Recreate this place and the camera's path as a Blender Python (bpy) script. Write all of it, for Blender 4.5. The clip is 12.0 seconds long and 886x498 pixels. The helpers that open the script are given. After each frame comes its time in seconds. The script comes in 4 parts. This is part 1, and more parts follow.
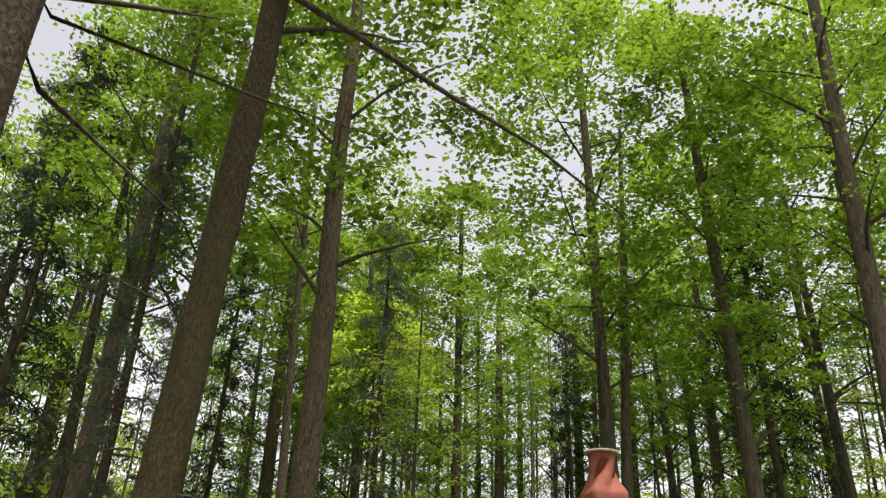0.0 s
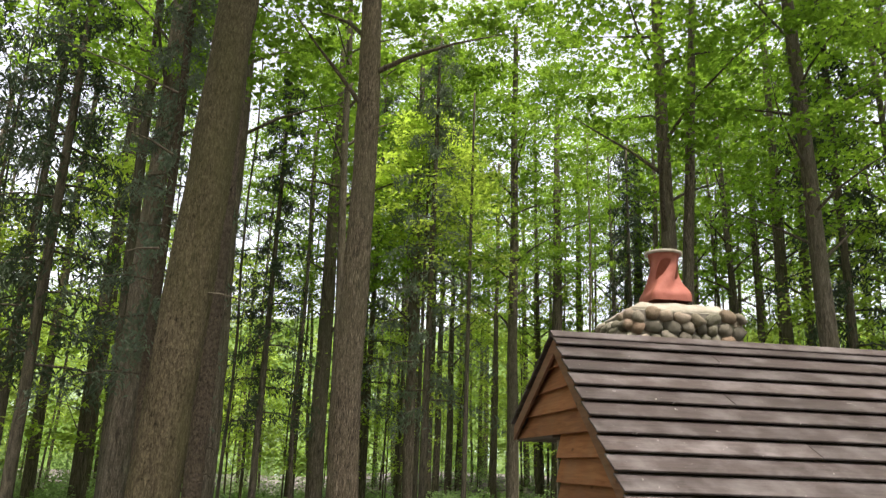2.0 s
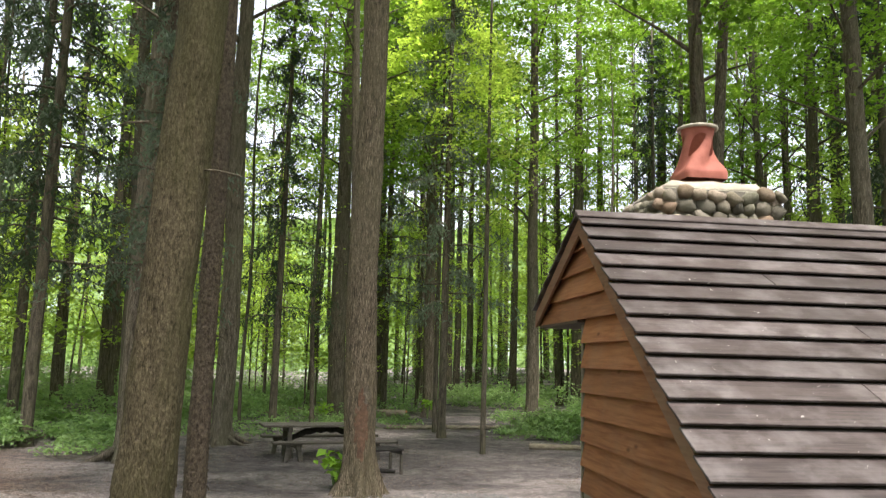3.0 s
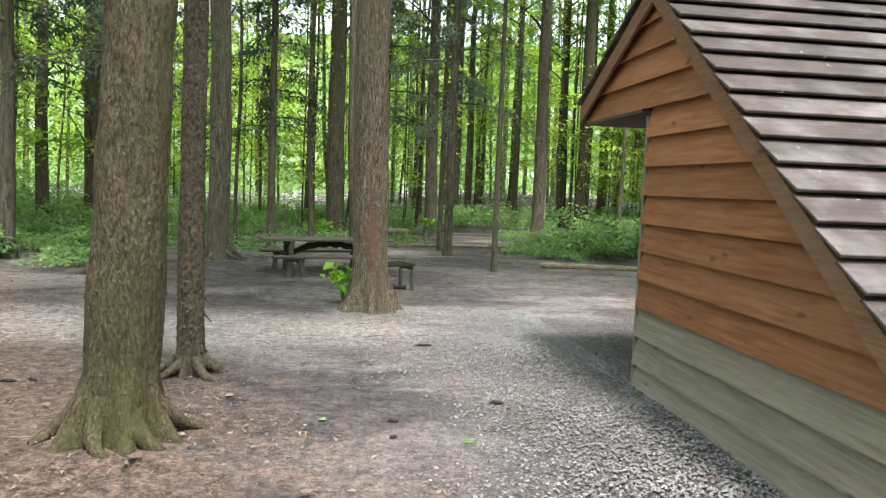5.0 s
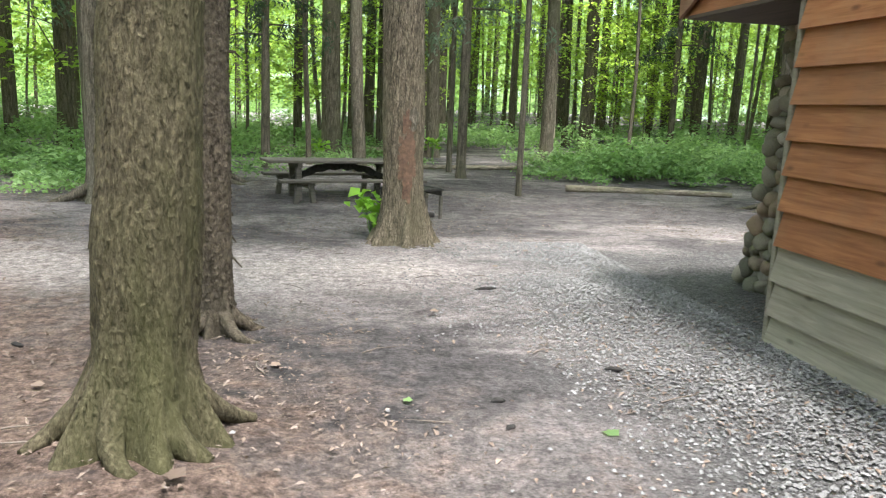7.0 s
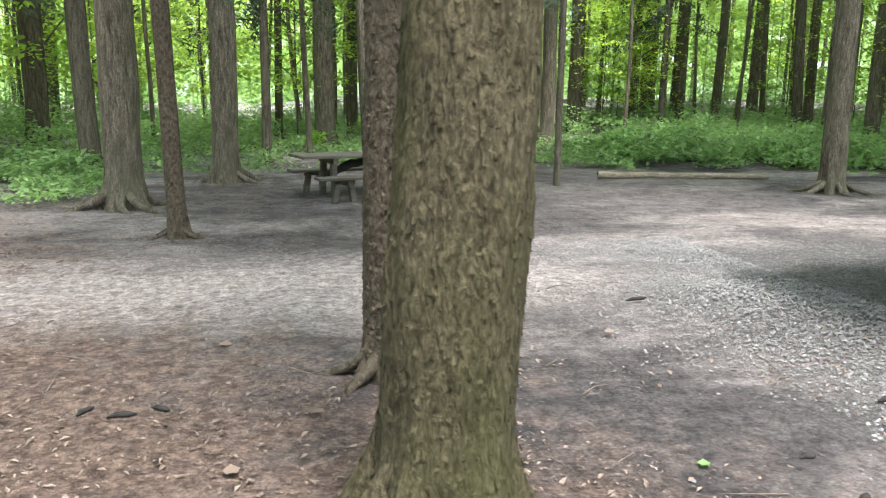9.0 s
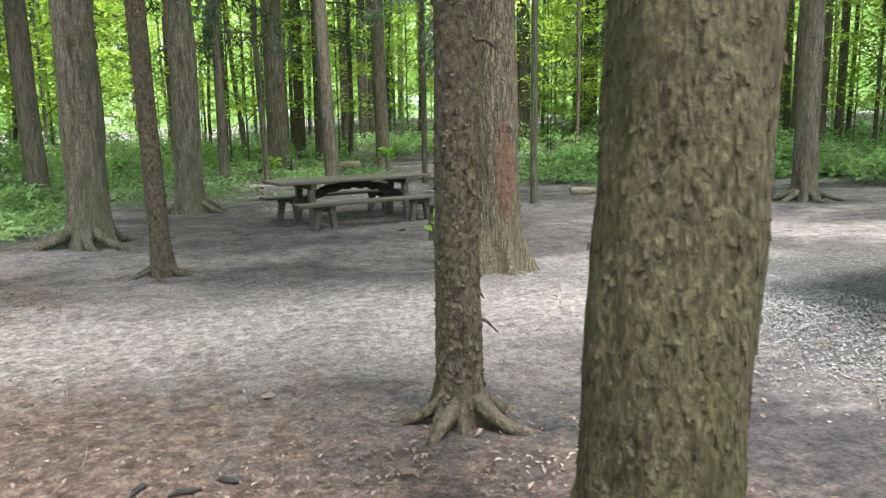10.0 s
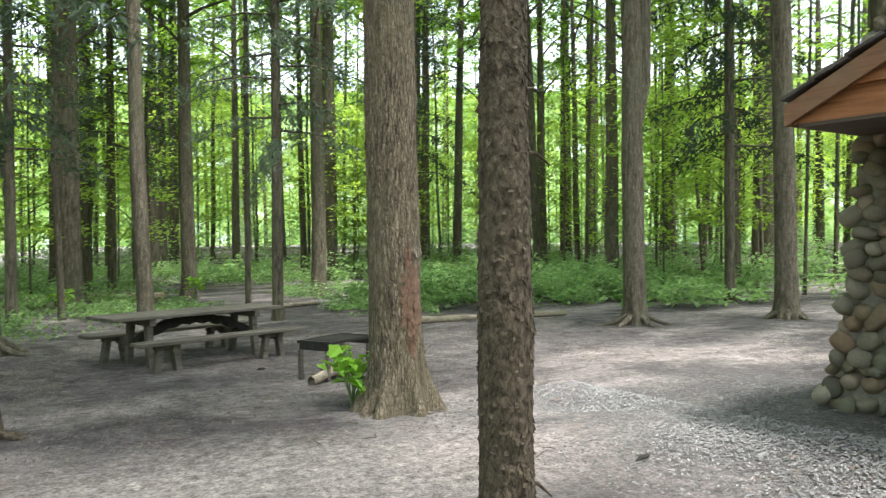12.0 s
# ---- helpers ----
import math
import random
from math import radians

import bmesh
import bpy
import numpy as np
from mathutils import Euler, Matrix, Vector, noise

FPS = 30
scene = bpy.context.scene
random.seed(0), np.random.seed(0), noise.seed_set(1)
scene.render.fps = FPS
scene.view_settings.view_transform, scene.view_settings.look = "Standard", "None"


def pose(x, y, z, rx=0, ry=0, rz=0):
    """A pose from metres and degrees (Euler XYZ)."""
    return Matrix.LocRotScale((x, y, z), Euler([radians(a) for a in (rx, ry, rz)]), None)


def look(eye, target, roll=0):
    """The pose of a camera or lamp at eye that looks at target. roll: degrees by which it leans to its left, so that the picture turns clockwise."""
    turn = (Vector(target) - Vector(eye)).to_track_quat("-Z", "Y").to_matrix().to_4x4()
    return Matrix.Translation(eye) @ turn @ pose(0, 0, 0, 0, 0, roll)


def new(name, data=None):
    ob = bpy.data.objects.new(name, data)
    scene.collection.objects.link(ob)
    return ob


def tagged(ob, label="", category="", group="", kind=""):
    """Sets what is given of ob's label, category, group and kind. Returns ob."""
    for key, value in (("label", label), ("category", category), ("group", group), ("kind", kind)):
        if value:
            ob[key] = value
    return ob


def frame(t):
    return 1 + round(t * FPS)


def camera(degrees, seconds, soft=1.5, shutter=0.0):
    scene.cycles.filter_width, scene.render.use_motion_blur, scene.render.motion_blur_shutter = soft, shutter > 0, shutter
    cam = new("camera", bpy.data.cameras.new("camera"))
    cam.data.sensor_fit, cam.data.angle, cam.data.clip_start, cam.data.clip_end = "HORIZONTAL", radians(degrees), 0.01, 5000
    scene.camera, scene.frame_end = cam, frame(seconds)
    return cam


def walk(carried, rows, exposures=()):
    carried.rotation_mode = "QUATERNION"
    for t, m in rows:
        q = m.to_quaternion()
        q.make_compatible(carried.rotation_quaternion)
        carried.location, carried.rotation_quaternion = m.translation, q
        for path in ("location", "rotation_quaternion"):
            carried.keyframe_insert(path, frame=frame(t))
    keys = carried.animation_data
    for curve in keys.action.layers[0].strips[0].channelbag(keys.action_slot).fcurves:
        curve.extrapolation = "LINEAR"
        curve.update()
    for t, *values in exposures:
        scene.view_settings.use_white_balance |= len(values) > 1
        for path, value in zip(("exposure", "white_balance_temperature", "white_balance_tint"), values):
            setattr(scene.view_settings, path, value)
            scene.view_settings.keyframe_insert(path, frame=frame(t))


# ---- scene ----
cam = camera(59.1, 12.0, soft=1.2, shutter=0.25)
METRES, EYE, TILT, LEAN, TURN = 9.0, 2.28, 0.0, 0.0, -11.9
ROWS = [
    (0.0, 0.0, 0.0, 0.0, -1.02, 27.76, -1.95),
    (0.5, 0.0079, 0.0236, -0.0025, -0.57, 25.6, -2.11),
    (1.0, 0.0187, 0.0453, -0.0028, 0.62, 22.65, -2.25),
    (1.5, 0.0198, 0.0746, -0.0083, 2.11, 19.17, -2.26),
    (2.0, 0.0167, 0.1051, -0.013, 3.52, 15.45, -2.08),
    (2.5, 0.0153, 0.1396, -0.0202, 4.51, 11.75, -1.81),
    (3.0, 0.0153, 0.1743, -0.0233, 5.05, 8.07, -1.63),
    (3.5, 0.0063, 0.2117, -0.0317, 5.27, 4.43, -1.61),
    (5.5, -0.0595, 0.3672, -0.0607, 3.85, -6.61, -2.53),
    (6.0, -0.0786, 0.4131, -0.066, 3.25, -8.06, -2.72),
    (6.5, -0.1058, 0.4504, -0.0699, 3.02, -9.36, -3.05),
    (7.0, -0.143, 0.4818, -0.0682, 2.85, -10.35, -2.3),
    (9.0, -0.3201, 0.5869, -0.0711, -1.04, -11.27, -0.78),
    (9.5, -0.3628, 0.6115, -0.0737, -3.25, -10.73, 0.2),
    (10.0, -0.4021, 0.6416, -0.0742, -6.12, -9.78, 0.85),
    (10.5, -0.4332, 0.6754, -0.0742, -8.02, -7.26, 1.39),
    (11.0, -0.4648, 0.7001, -0.0754, -11.47, -4.84, 1.0),
    (11.5, -0.4953, 0.7227, -0.0737, -16.62, -2.51, 0.58),
    (12.0, -0.5148, 0.7484, -0.0762, -22.27, -0.54, 0.46),
]
walk(cam, [(t, pose(0, 0, EYE, TILT, LEAN, TURN) @ pose(METRES * x, METRES * y, METRES * z, 90 + pitch, roll, yaw)) for t, x, y, z, yaw, pitch, roll in ROWS],
     exposures=[(0.0, 0.95, 7150, 15), (2.5, 1.64, 6650, 14), (4.2, 2.0, 6250, 10), (5.5, 2.28, 6050, 9), (10.0, 2.5, 5950, 9), (12.0, 2.4, 6050, 7)])


# ---- world, sun and exposure ----
SUN_EL, SUN_ROT = radians(70), radians(163)
world = bpy.data.worlds.new("sky")
scene.world = world
world.use_nodes = True
wn, wl = world.node_tree.nodes, world.node_tree.links
sky = wn.new("ShaderNodeTexSky")
sky.sky_type, sky.sun_disc, sky.sun_elevation, sky.sun_rotation = "NISHITA", False, SUN_EL, SUN_ROT
sky.dust_density, sky.air_density = 3.0, 1.0
pale_sky = wn.new("ShaderNodeHueSaturation")
pale_sky.inputs["Saturation"].default_value = 0.35
wl.new(sky.outputs[0], pale_sky.inputs["Color"])
wl.new(pale_sky.outputs[0], wn["Background"].inputs[0])
wn["Background"].inputs[1].default_value = 0.15
sun = new("sun", bpy.data.lights.new("sun", "SUN"))
sun.data.energy, sun.data.angle, sun.data.color = 2.2, radians(10), (1.0, 0.93, 0.86)
sun.matrix_world = look((0, 0, 60), (-math.sin(SUN_ROT) * 34, -math.cos(SUN_ROT) * 34, 60 - 34 * math.tan(SUN_EL)))


# ---- materials ----
def material(name, rough=0.9, spec=0.2):
    m = bpy.data.materials.new(name)
    m.use_nodes = True
    b = m.node_tree.nodes["Principled BSDF"]
    b.inputs["Roughness"].default_value = rough
    b.inputs["Specular IOR Level"].default_value = spec
    return m, m.node_tree.nodes, m.node_tree.links, b


def coords(n, l, scale=(1, 1, 1), space="Object"):
    mp = n.new("ShaderNodeMapping")
    mp.inputs["Scale"].default_value = scale
    if space == "World":
        g = n.new("ShaderNodeNewGeometry")
        l.new(g.outputs["Position"], mp.inputs["Vector"])
    else:
        tc = n.new("ShaderNodeTexCoord")
        l.new(tc.outputs["Object"], mp.inputs["Vector"])
    return mp.outputs[0]


def noise_tex(n, l, vec, scale, detail=5.0, rough=0.6, distort=0.0):
    t = n.new("ShaderNodeTexNoise")
    t.inputs["Scale"].default_value, t.inputs["Detail"].default_value = scale, detail
    t.inputs["Roughness"].default_value, t.inputs["Distortion"].default_value = rough, distort
    l.new(vec, t.inputs["Vector"])
    return t.outputs["Fac"]


def ramp(n, l, fac, *stops):
    r = n.new("ShaderNodeValToRGB")
    e = r.color_ramp.elements
    while len(e) < len(stops):
        e.new(0.5)
    for el, (p, c) in zip(e, stops):
        el.position = p
        el.color = (*c, 1) if isinstance(c, tuple) else (c, c, c, 1)
    l.new(fac, r.inputs[0])
    return r.outputs[0]


def mix(n, l, fac, a, b, mode="MIX"):
    m = n.new("ShaderNodeMix")
    m.data_type, m.blend_type = "RGBA", mode
    for sock, v in ((m.inputs[0], fac), (m.inputs[6], a), (m.inputs[7], b)):
        if isinstance(v, (int, float)):
            sock.default_value = v
        elif isinstance(v, tuple):
            sock.default_value = (*v, 1)
        else:
            l.new(v, sock)
    return m.outputs[2]


def arith(n, l, op, a, b=0.0):
    m = n.new("ShaderNodeMath")
    m.operation = op
    for sock, v in ((m.inputs[0], a), (m.inputs[1], b)):
        if isinstance(v, (int, float)):
            sock.default_value = v
        else:
            l.new(v, sock)
    return m.outputs[0]


def bump(n, l, b, height, strength=0.5, dist=0.02):
    bp = n.new("ShaderNodeBump")
    bp.inputs["Strength"].default_value, bp.inputs["Distance"].default_value = strength, dist
    l.new(height, bp.inputs["Height"])
    l.new(bp.outputs[0], b.inputs["Normal"])


def bark_material(name, dark, light, moss, across=22.0, along=3.5, moss_amount=0.5, flaky=False, plates=None):
    m, n, l, b = material(name, 0.95, 0.1)
    v = coords(n, l, (across, across, along))
    ridges = noise_tex(n, l, v, 1.0, 6, 0.65, 0.6)
    big = noise_tex(n, l, coords(n, l, (1.6, 1.6, 0.5)), 1.0, 4)
    col = ramp(n, l, ridges, (0.32, dark), (0.66, light))
    height = ridges
    if flaky:
        vo = n.new("ShaderNodeTexVoronoi")
        vo.inputs["Scale"].default_value = 1.0
        l.new(coords(n, l, (26, 26, 17)), vo.inputs["Vector"])
        col = mix(n, l, ramp(n, l, vo.outputs["Distance"], (0.2, 0.75), (0.7, 0.0)), col, light)
        height = arith(n, l, "ADD", ridges, arith(n, l, "MULTIPLY", vo.outputs["Distance"], -0.6))
    if plates:
        wob = n.new("ShaderNodeVectorMath")
        wob.operation = "ADD"
        l.new(coords(n, l, (plates[0], plates[0], plates[1])), wob.inputs[0])
        l.new(arith(n, l, "MULTIPLY", noise_tex(n, l, coords(n, l, (7, 7, 5)), 1.0, 4), 2.4), wob.inputs[1])
        pv = n.new("ShaderNodeTexVoronoi")
        pv.feature = "DISTANCE_TO_EDGE"
        pv.inputs["Scale"].default_value = 1.0
        l.new(wob.outputs[0], pv.inputs["Vector"])
        crack = ramp(n, l, pv.outputs["Distance"], (0.0, 0.55), (0.25, 1.0))
        col = mix(n, l, crack, tuple(c * 0.55 for c in dark), col)
        height = arith(n, l, "ADD", arith(n, l, "MULTIPLY", height, 0.6), crack)
    speck = noise_tex(n, l, coords(n, l, (60, 60, 38)), 1.0, 4, 0.7)
    col = mix(n, l, 1.0, col, ramp(n, l, speck, (0.3, 0.5), (0.7, 1.35)), "MULTIPLY")
    col = mix(n, l, arith(n, l, "MULTIPLY", ramp(n, l, big, (0.42, 0.0), (0.62, 1.0)), moss_amount), col, moss)
    l.new(col, b.inputs["Base Color"])
    bump(n, l, b, height, 0.85, 0.028)
    return m


def leaf_material(name, dark, light, through_light, share=0.45):
    m, n, l, b = material(name, 0.55, 0.3)
    g = n.new("ShaderNodeNewGeometry")
    oi = n.new("ShaderNodeObjectInfo")
    f = arith(n, l, "ADD", arith(n, l, "MULTIPLY", g.outputs["Random Per Island"], 0.4), arith(n, l, "MULTIPLY", oi.outputs["Random"], 0.25))
    spray = ramp(n, l, noise_tex(n, l, coords(n, l, space="World"), 0.75, 3, 0.6), (0.36, 0.0), (0.66, 1.0))
    f = arith(n, l, "ADD", f, arith(n, l, "MULTIPLY", spray, 0.35))
    col = ramp(n, l, f, (0.0, dark), (1.0, light))
    l.new(col, b.inputs["Base Color"])
    tr = n.new("ShaderNodeBsdfTranslucent")
    tc = mix(n, l, f, tuple(c * 0.45 for c in through_light), tuple(min(1.0, c * 1.7) for c in through_light))
    l.new(tc, tr.inputs["Color"])
    ms = n.new("ShaderNodeMixShader")
    ms.inputs[0].default_value = share
    l.new(b.outputs[0], ms.inputs[1])
    l.new(tr.outputs[0], ms.inputs[2])
    l.new(ms.outputs[0], n["Material Output"].inputs[0])
    return m


def wood_material(name, dark, light, weather_or_highlight, weather_amount=0.35, rough=0.75, axis=1, knots=True):
    m, n, l, b = material(name, rough, 0.3)
    sc = [28.0, 28.0, 28.0]
    sc[axis] = 1.6
    oi = n.new("ShaderNodeObjectInfo")
    tc = n.new("ShaderNodeTexCoord")
    shift = n.new("ShaderNodeVectorMath")
    shift.operation = "ADD"
    l.new(tc.outputs["Object"], shift.inputs[0])
    l.new(arith(n, l, "MULTIPLY", oi.outputs["Random"], 37.0), shift.inputs[1])
    mp = n.new("ShaderNodeMapping")
    mp.inputs["Scale"].default_value = sc
    l.new(shift.outputs[0], mp.inputs["Vector"])
    grain = noise_tex(n, l, mp.outputs[0], 1.0, 6, 0.6, 0.8)
    col = ramp(n, l, grain, (0.3, dark), (0.7, light))
    stain = noise_tex(n, l, shift.outputs[0], 2.2, 5, 0.65)
    col = mix(n, l, arith(n, l, "MULTIPLY", ramp(n, l, stain, (0.45, 0.0), (0.7, 1.0)), weather_amount), col, weather_or_highlight)
    tone = ramp(n, l, oi.outputs["Random"], (0.0, 0.72), (1.0, 1.12))
    col = mix(n, l, 1.0, col, tone, "MULTIPLY")
    if knots:
        vo = n.new("ShaderNodeTexVoronoi")
        vo.inputs["Scale"].default_value = 1.0
        ks = [5.0, 5.0, 5.0]
        ks[axis] = 2.0
        km = n.new("ShaderNodeMapping")
        km.inputs["Scale"].default_value = ks
        l.new(shift.outputs[0], km.inputs["Vector"])
        l.new(km.outputs[0], vo.inputs["Vector"])
        col = mix(n, l, ramp(n, l, vo.outputs["Distance"], (0.05, 0.75), (0.13, 0.0)), col, tuple(c * 0.4 for c in dark))
    l.new(col, b.inputs["Base Color"])
    bump(n, l, b, grain, 0.35, 0.006)
    return m


def plain_material(name, a, c, scale=12.0, rough=0.9, spec=0.2, strength=0.4, metal=0.0):
    m, n, l, b = material(name, rough, spec)
    v = coords(n, l)
    f = noise_tex(n, l, v, scale, 6, 0.65)
    big = noise_tex(n, l, v, scale * 0.15, 3)
    col = mix(n, l, ramp(n, l, big, (0.3, 0.0), (0.7, 0.5)), ramp(n, l, f, (0.3, a), (0.7, c)), a)
    l.new(col, b.inputs["Base Color"])
    b.inputs["Metallic"].default_value = metal
    bump(n, l, b, f, strength, 0.01)
    return m


def stone_material():
    m, n, l, b = material("field_stone", 0.9, 0.2)
    oi = n.new("ShaderNodeObjectInfo")
    v = coords(n, l)
    f = noise_tex(n, l, v, 9, 6, 0.7)
    base = ramp(n, l, oi.outputs["Random"], (0.0, (0.10, 0.092, 0.07)), (0.3, (0.21, 0.185, 0.14)), (0.55, (0.145, 0.14, 0.10)), (0.75, (0.22, 0.155, 0.105)), (1.0, (0.32, 0.29, 0.23)))
    col = mix(n, l, 1.0, base, ramp(n, l, f, (0.25, 0.55), (0.75, 1.15)), "MULTIPLY")
    l.new(col, b.inputs["Base Color"])
    bump(n, l, b, f, 0.5, 0.02)
    return m


def ground_material():
    m, n, l, b = material("forest_soil", 0.95, 0.12)
    v = coords(n, l, space="World")
    fine = noise_tex(n, l, v, 38, 8, 0.8)
    mid = noise_tex(n, l, v, 3.2, 6, 0.65)
    big = noise_tex(n, l, coords(n, l, (0.32, 0.6, 0.5), "World"), 1.0, 4, 0.55, 0.5)
    sep = n.new("ShaderNodeSeparateXYZ")
    g = n.new("ShaderNodeNewGeometry")
    l.new(g.outputs["Position"], sep.inputs[0])
    x, y = sep.outputs[0], sep.outputs[1]
    clod = noise_tex(n, l, v, 11, 9, 0.72, 0.4)
    dirt = ramp(n, l, mid, (0.3, (0.15, 0.128, 0.118)), (0.7, (0.36, 0.318, 0.30)))
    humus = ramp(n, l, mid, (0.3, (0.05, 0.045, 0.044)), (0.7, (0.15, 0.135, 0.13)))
    needles = ramp(n, l, clod, (0.3, (0.065, 0.040, 0.028)), (0.7, (0.26, 0.18, 0.137)))
    gravel_v = n.new("ShaderNodeTexVoronoi")
    gravel_v.inputs["Scale"].default_value = 70
    l.new(v, gravel_v.inputs["Vector"])
    gravel = ramp(n, l, gravel_v.outputs["Color"], (0.1, (0.08, 0.076, 0.073)), (0.9, (0.25, 0.24, 0.23)))
    col = mix(n, l, ramp(n, l, big, (0.42, 0.0), (0.60, 1.0)), humus, dirt)
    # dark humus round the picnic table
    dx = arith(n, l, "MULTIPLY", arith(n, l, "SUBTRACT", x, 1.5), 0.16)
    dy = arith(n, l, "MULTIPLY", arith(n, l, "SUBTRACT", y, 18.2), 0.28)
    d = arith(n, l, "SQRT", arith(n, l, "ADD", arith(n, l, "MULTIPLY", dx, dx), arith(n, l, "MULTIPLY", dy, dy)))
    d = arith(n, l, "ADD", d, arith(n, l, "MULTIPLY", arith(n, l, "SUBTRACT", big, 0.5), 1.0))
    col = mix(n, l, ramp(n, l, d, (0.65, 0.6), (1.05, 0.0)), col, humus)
    # brown needle litter west of the path and behind it
    w = arith(n, l, "ADD", arith(n, l, "MULTIPLY", x, -0.35), arith(n, l, "MULTIPLY", arith(n, l, "SUBTRACT", mid, 0.5), 2.2))
    w = arith(n, l, "ADD", w, arith(n, l, "MULTIPLY", arith(n, l, "SUBTRACT", 9.5, y), 0.22))
    col = mix(n, l, ramp(n, l, w, (0.0, 0.0), (0.75, 0.88)), col, needles)
    # trodden footpath crossing the clearing, painted paler to stand in for sun patches
    py = arith(n, l, "ABSOLUTE", arith(n, l, "SUBTRACT", arith(n, l, "ADD", y, arith(n, l, "MULTIPLY", x, 0.06)), 12.3))
    py = arith(n, l, "ADD", arith(n, l, "MULTIPLY", py, 0.62), arith(n, l, "MULTIPLY", arith(n, l, "SUBTRACT", mid, 0.5), 1.3))
    py = arith(n, l, "ADD", py, arith(n, l, "MAXIMUM", arith(n, l, "MULTIPLY", arith(n, l, "SUBTRACT", x, -0.5), 0.25), 0.0))
    sunlit_path = ramp(n, l, clod, (0.3, (0.36, 0.30, 0.272)), (0.7, (0.60, 0.52, 0.48)))
    col = mix(n, l, ramp(n, l, py, (0.25, 0.75), (1.15, 0.0)), col, sunlit_path)
    # gravel apron along the shelter
    ex = arith(n, l, "ABSOLUTE", arith(n, l, "SUBTRACT", x, 3.2))
    ey = arith(n, l, "ABSOLUTE", arith(n, l, "SUBTRACT", y, 9.0))
    e = arith(n, l, "MAXIMUM", arith(n, l, "MULTIPLY", ex, 0.42), arith(n, l, "MULTIPLY", ey, 0.2))
    e = arith(n, l, "ADD", e, arith(n, l, "MULTIPLY", arith(n, l, "SUBTRACT", mid, 0.5), 0.9))
    col = mix(n, l, ramp(n, l, e, (0.5, 0.9), (1.0, 0.0)), col, gravel)
    # leaf mould and moss in the woods
    far = arith(n, l, "ADD", arith(n, l, "MULTIPLY", y, 0.05), arith(n, l, "MULTIPLY", arith(n, l, "SUBTRACT", mid, 0.5), 0.8))
    mould = ramp(n, l, big, (0.35, (0.05, 0.085, 0.025)), (0.5, (0.17, 0.12, 0.09)), (0.65, (0.25, 0.19, 0.15)))
    col = mix(n, l, ramp(n, l, far, (1.02, 0.0), (1.25, 0.9)), col, mould)
    col = mix(n, l, 1.0, col, ramp(n, l, fine, (0.33, 0.36), (0.67, 1.62)), "MULTIPLY")
    col = mix(n, l, 1.0, col, ramp(n, l, clod, (0.33, 0.6), (0.62, 1.25)), "MULTIPLY")
    streak = noise_tex(n, l, coords(n, l, (0.9, 2.2, 1.0), "World"), 1.0, 6, 0.65, 0.7)
    col = mix(n, l, ramp(n, l, streak, (0.54, 0.0), (0.68, 0.4)), col, humus)
    l.new(col, b.inputs["Base Color"])
    bump(n, l, b, arith(n, l, "ADD", arith(n, l, "ADD", fine, clod), mid), 1.0, 0.05)
    return m


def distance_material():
    m, n, l, b = material("glowing_distant_woods", 1.0, 0.0)
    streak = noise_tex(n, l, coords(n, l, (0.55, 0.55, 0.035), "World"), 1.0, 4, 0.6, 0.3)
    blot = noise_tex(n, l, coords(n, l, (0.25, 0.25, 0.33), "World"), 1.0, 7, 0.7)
    # the palest stop paints bright sky showing between the far trees
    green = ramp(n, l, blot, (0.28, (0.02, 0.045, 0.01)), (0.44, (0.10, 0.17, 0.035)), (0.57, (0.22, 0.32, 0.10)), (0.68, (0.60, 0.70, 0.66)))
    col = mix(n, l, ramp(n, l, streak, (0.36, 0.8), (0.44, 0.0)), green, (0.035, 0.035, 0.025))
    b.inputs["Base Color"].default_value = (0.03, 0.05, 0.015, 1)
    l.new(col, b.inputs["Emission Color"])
    # the backdrop emits its colour in place of daylight on real trees
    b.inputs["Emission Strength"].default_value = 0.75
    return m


BARK_MAPLE = bark_material("maple_bark", (0.022, 0.018, 0.011), (0.112, 0.094, 0.057), (0.046, 0.048, 0.017), 46, 17, 0.55)
BARK_OAK = bark_material("oak_bark", (0.034, 0.027, 0.019), (0.27, 0.22, 0.155), (0.13, 0.115, 0.072), 34, 6, 0.45, False, (34, 8))
BARK_FLAKY = bark_material("flaky_bark", (0.018, 0.014, 0.010), (0.115, 0.092, 0.066), (0.055, 0.048, 0.033), 30, 22, 0.5, True)
BARK_GREY = bark_material("grey_bark", (0.055, 0.046, 0.034), (0.25, 0.212, 0.16), (0.11, 0.105, 0.07), 18, 3.0, 0.5, False, (36, 6))
BARK_DARK = bark_material("dark_bark", (0.034, 0.029, 0.022), (0.155, 0.132, 0.10), (0.07, 0.07, 0.04), 18, 3.0, 0.5)
BARK_PALE = bark_material("bare_sapwood", (0.24, 0.20, 0.14), (0.52, 0.46, 0.35), (0.2, 0.17, 0.12), 12, 1.6, 0.4)
LEAF = leaf_material("maple_leaf", (0.015, 0.040, 0.007), (0.14, 0.235, 0.03), (0.21, 0.36, 0.032), 0.56)
LEAF_SAP = leaf_material("sapling_leaf", (0.035, 0.08, 0.014), (0.22, 0.33, 0.055), (0.40, 0.55, 0.07), 0.6)
LEAF_PALE = leaf_material("pale_conifer_needle", (0.05, 0.075, 0.05), (0.17, 0.21, 0.15), (0.12, 0.17, 0.09), 0.3)
LEAF_DARK = leaf_material("conifer_needle", (0.018, 0.032, 0.018), (0.07, 0.095, 0.055), (0.05, 0.09, 0.035), 0.25)
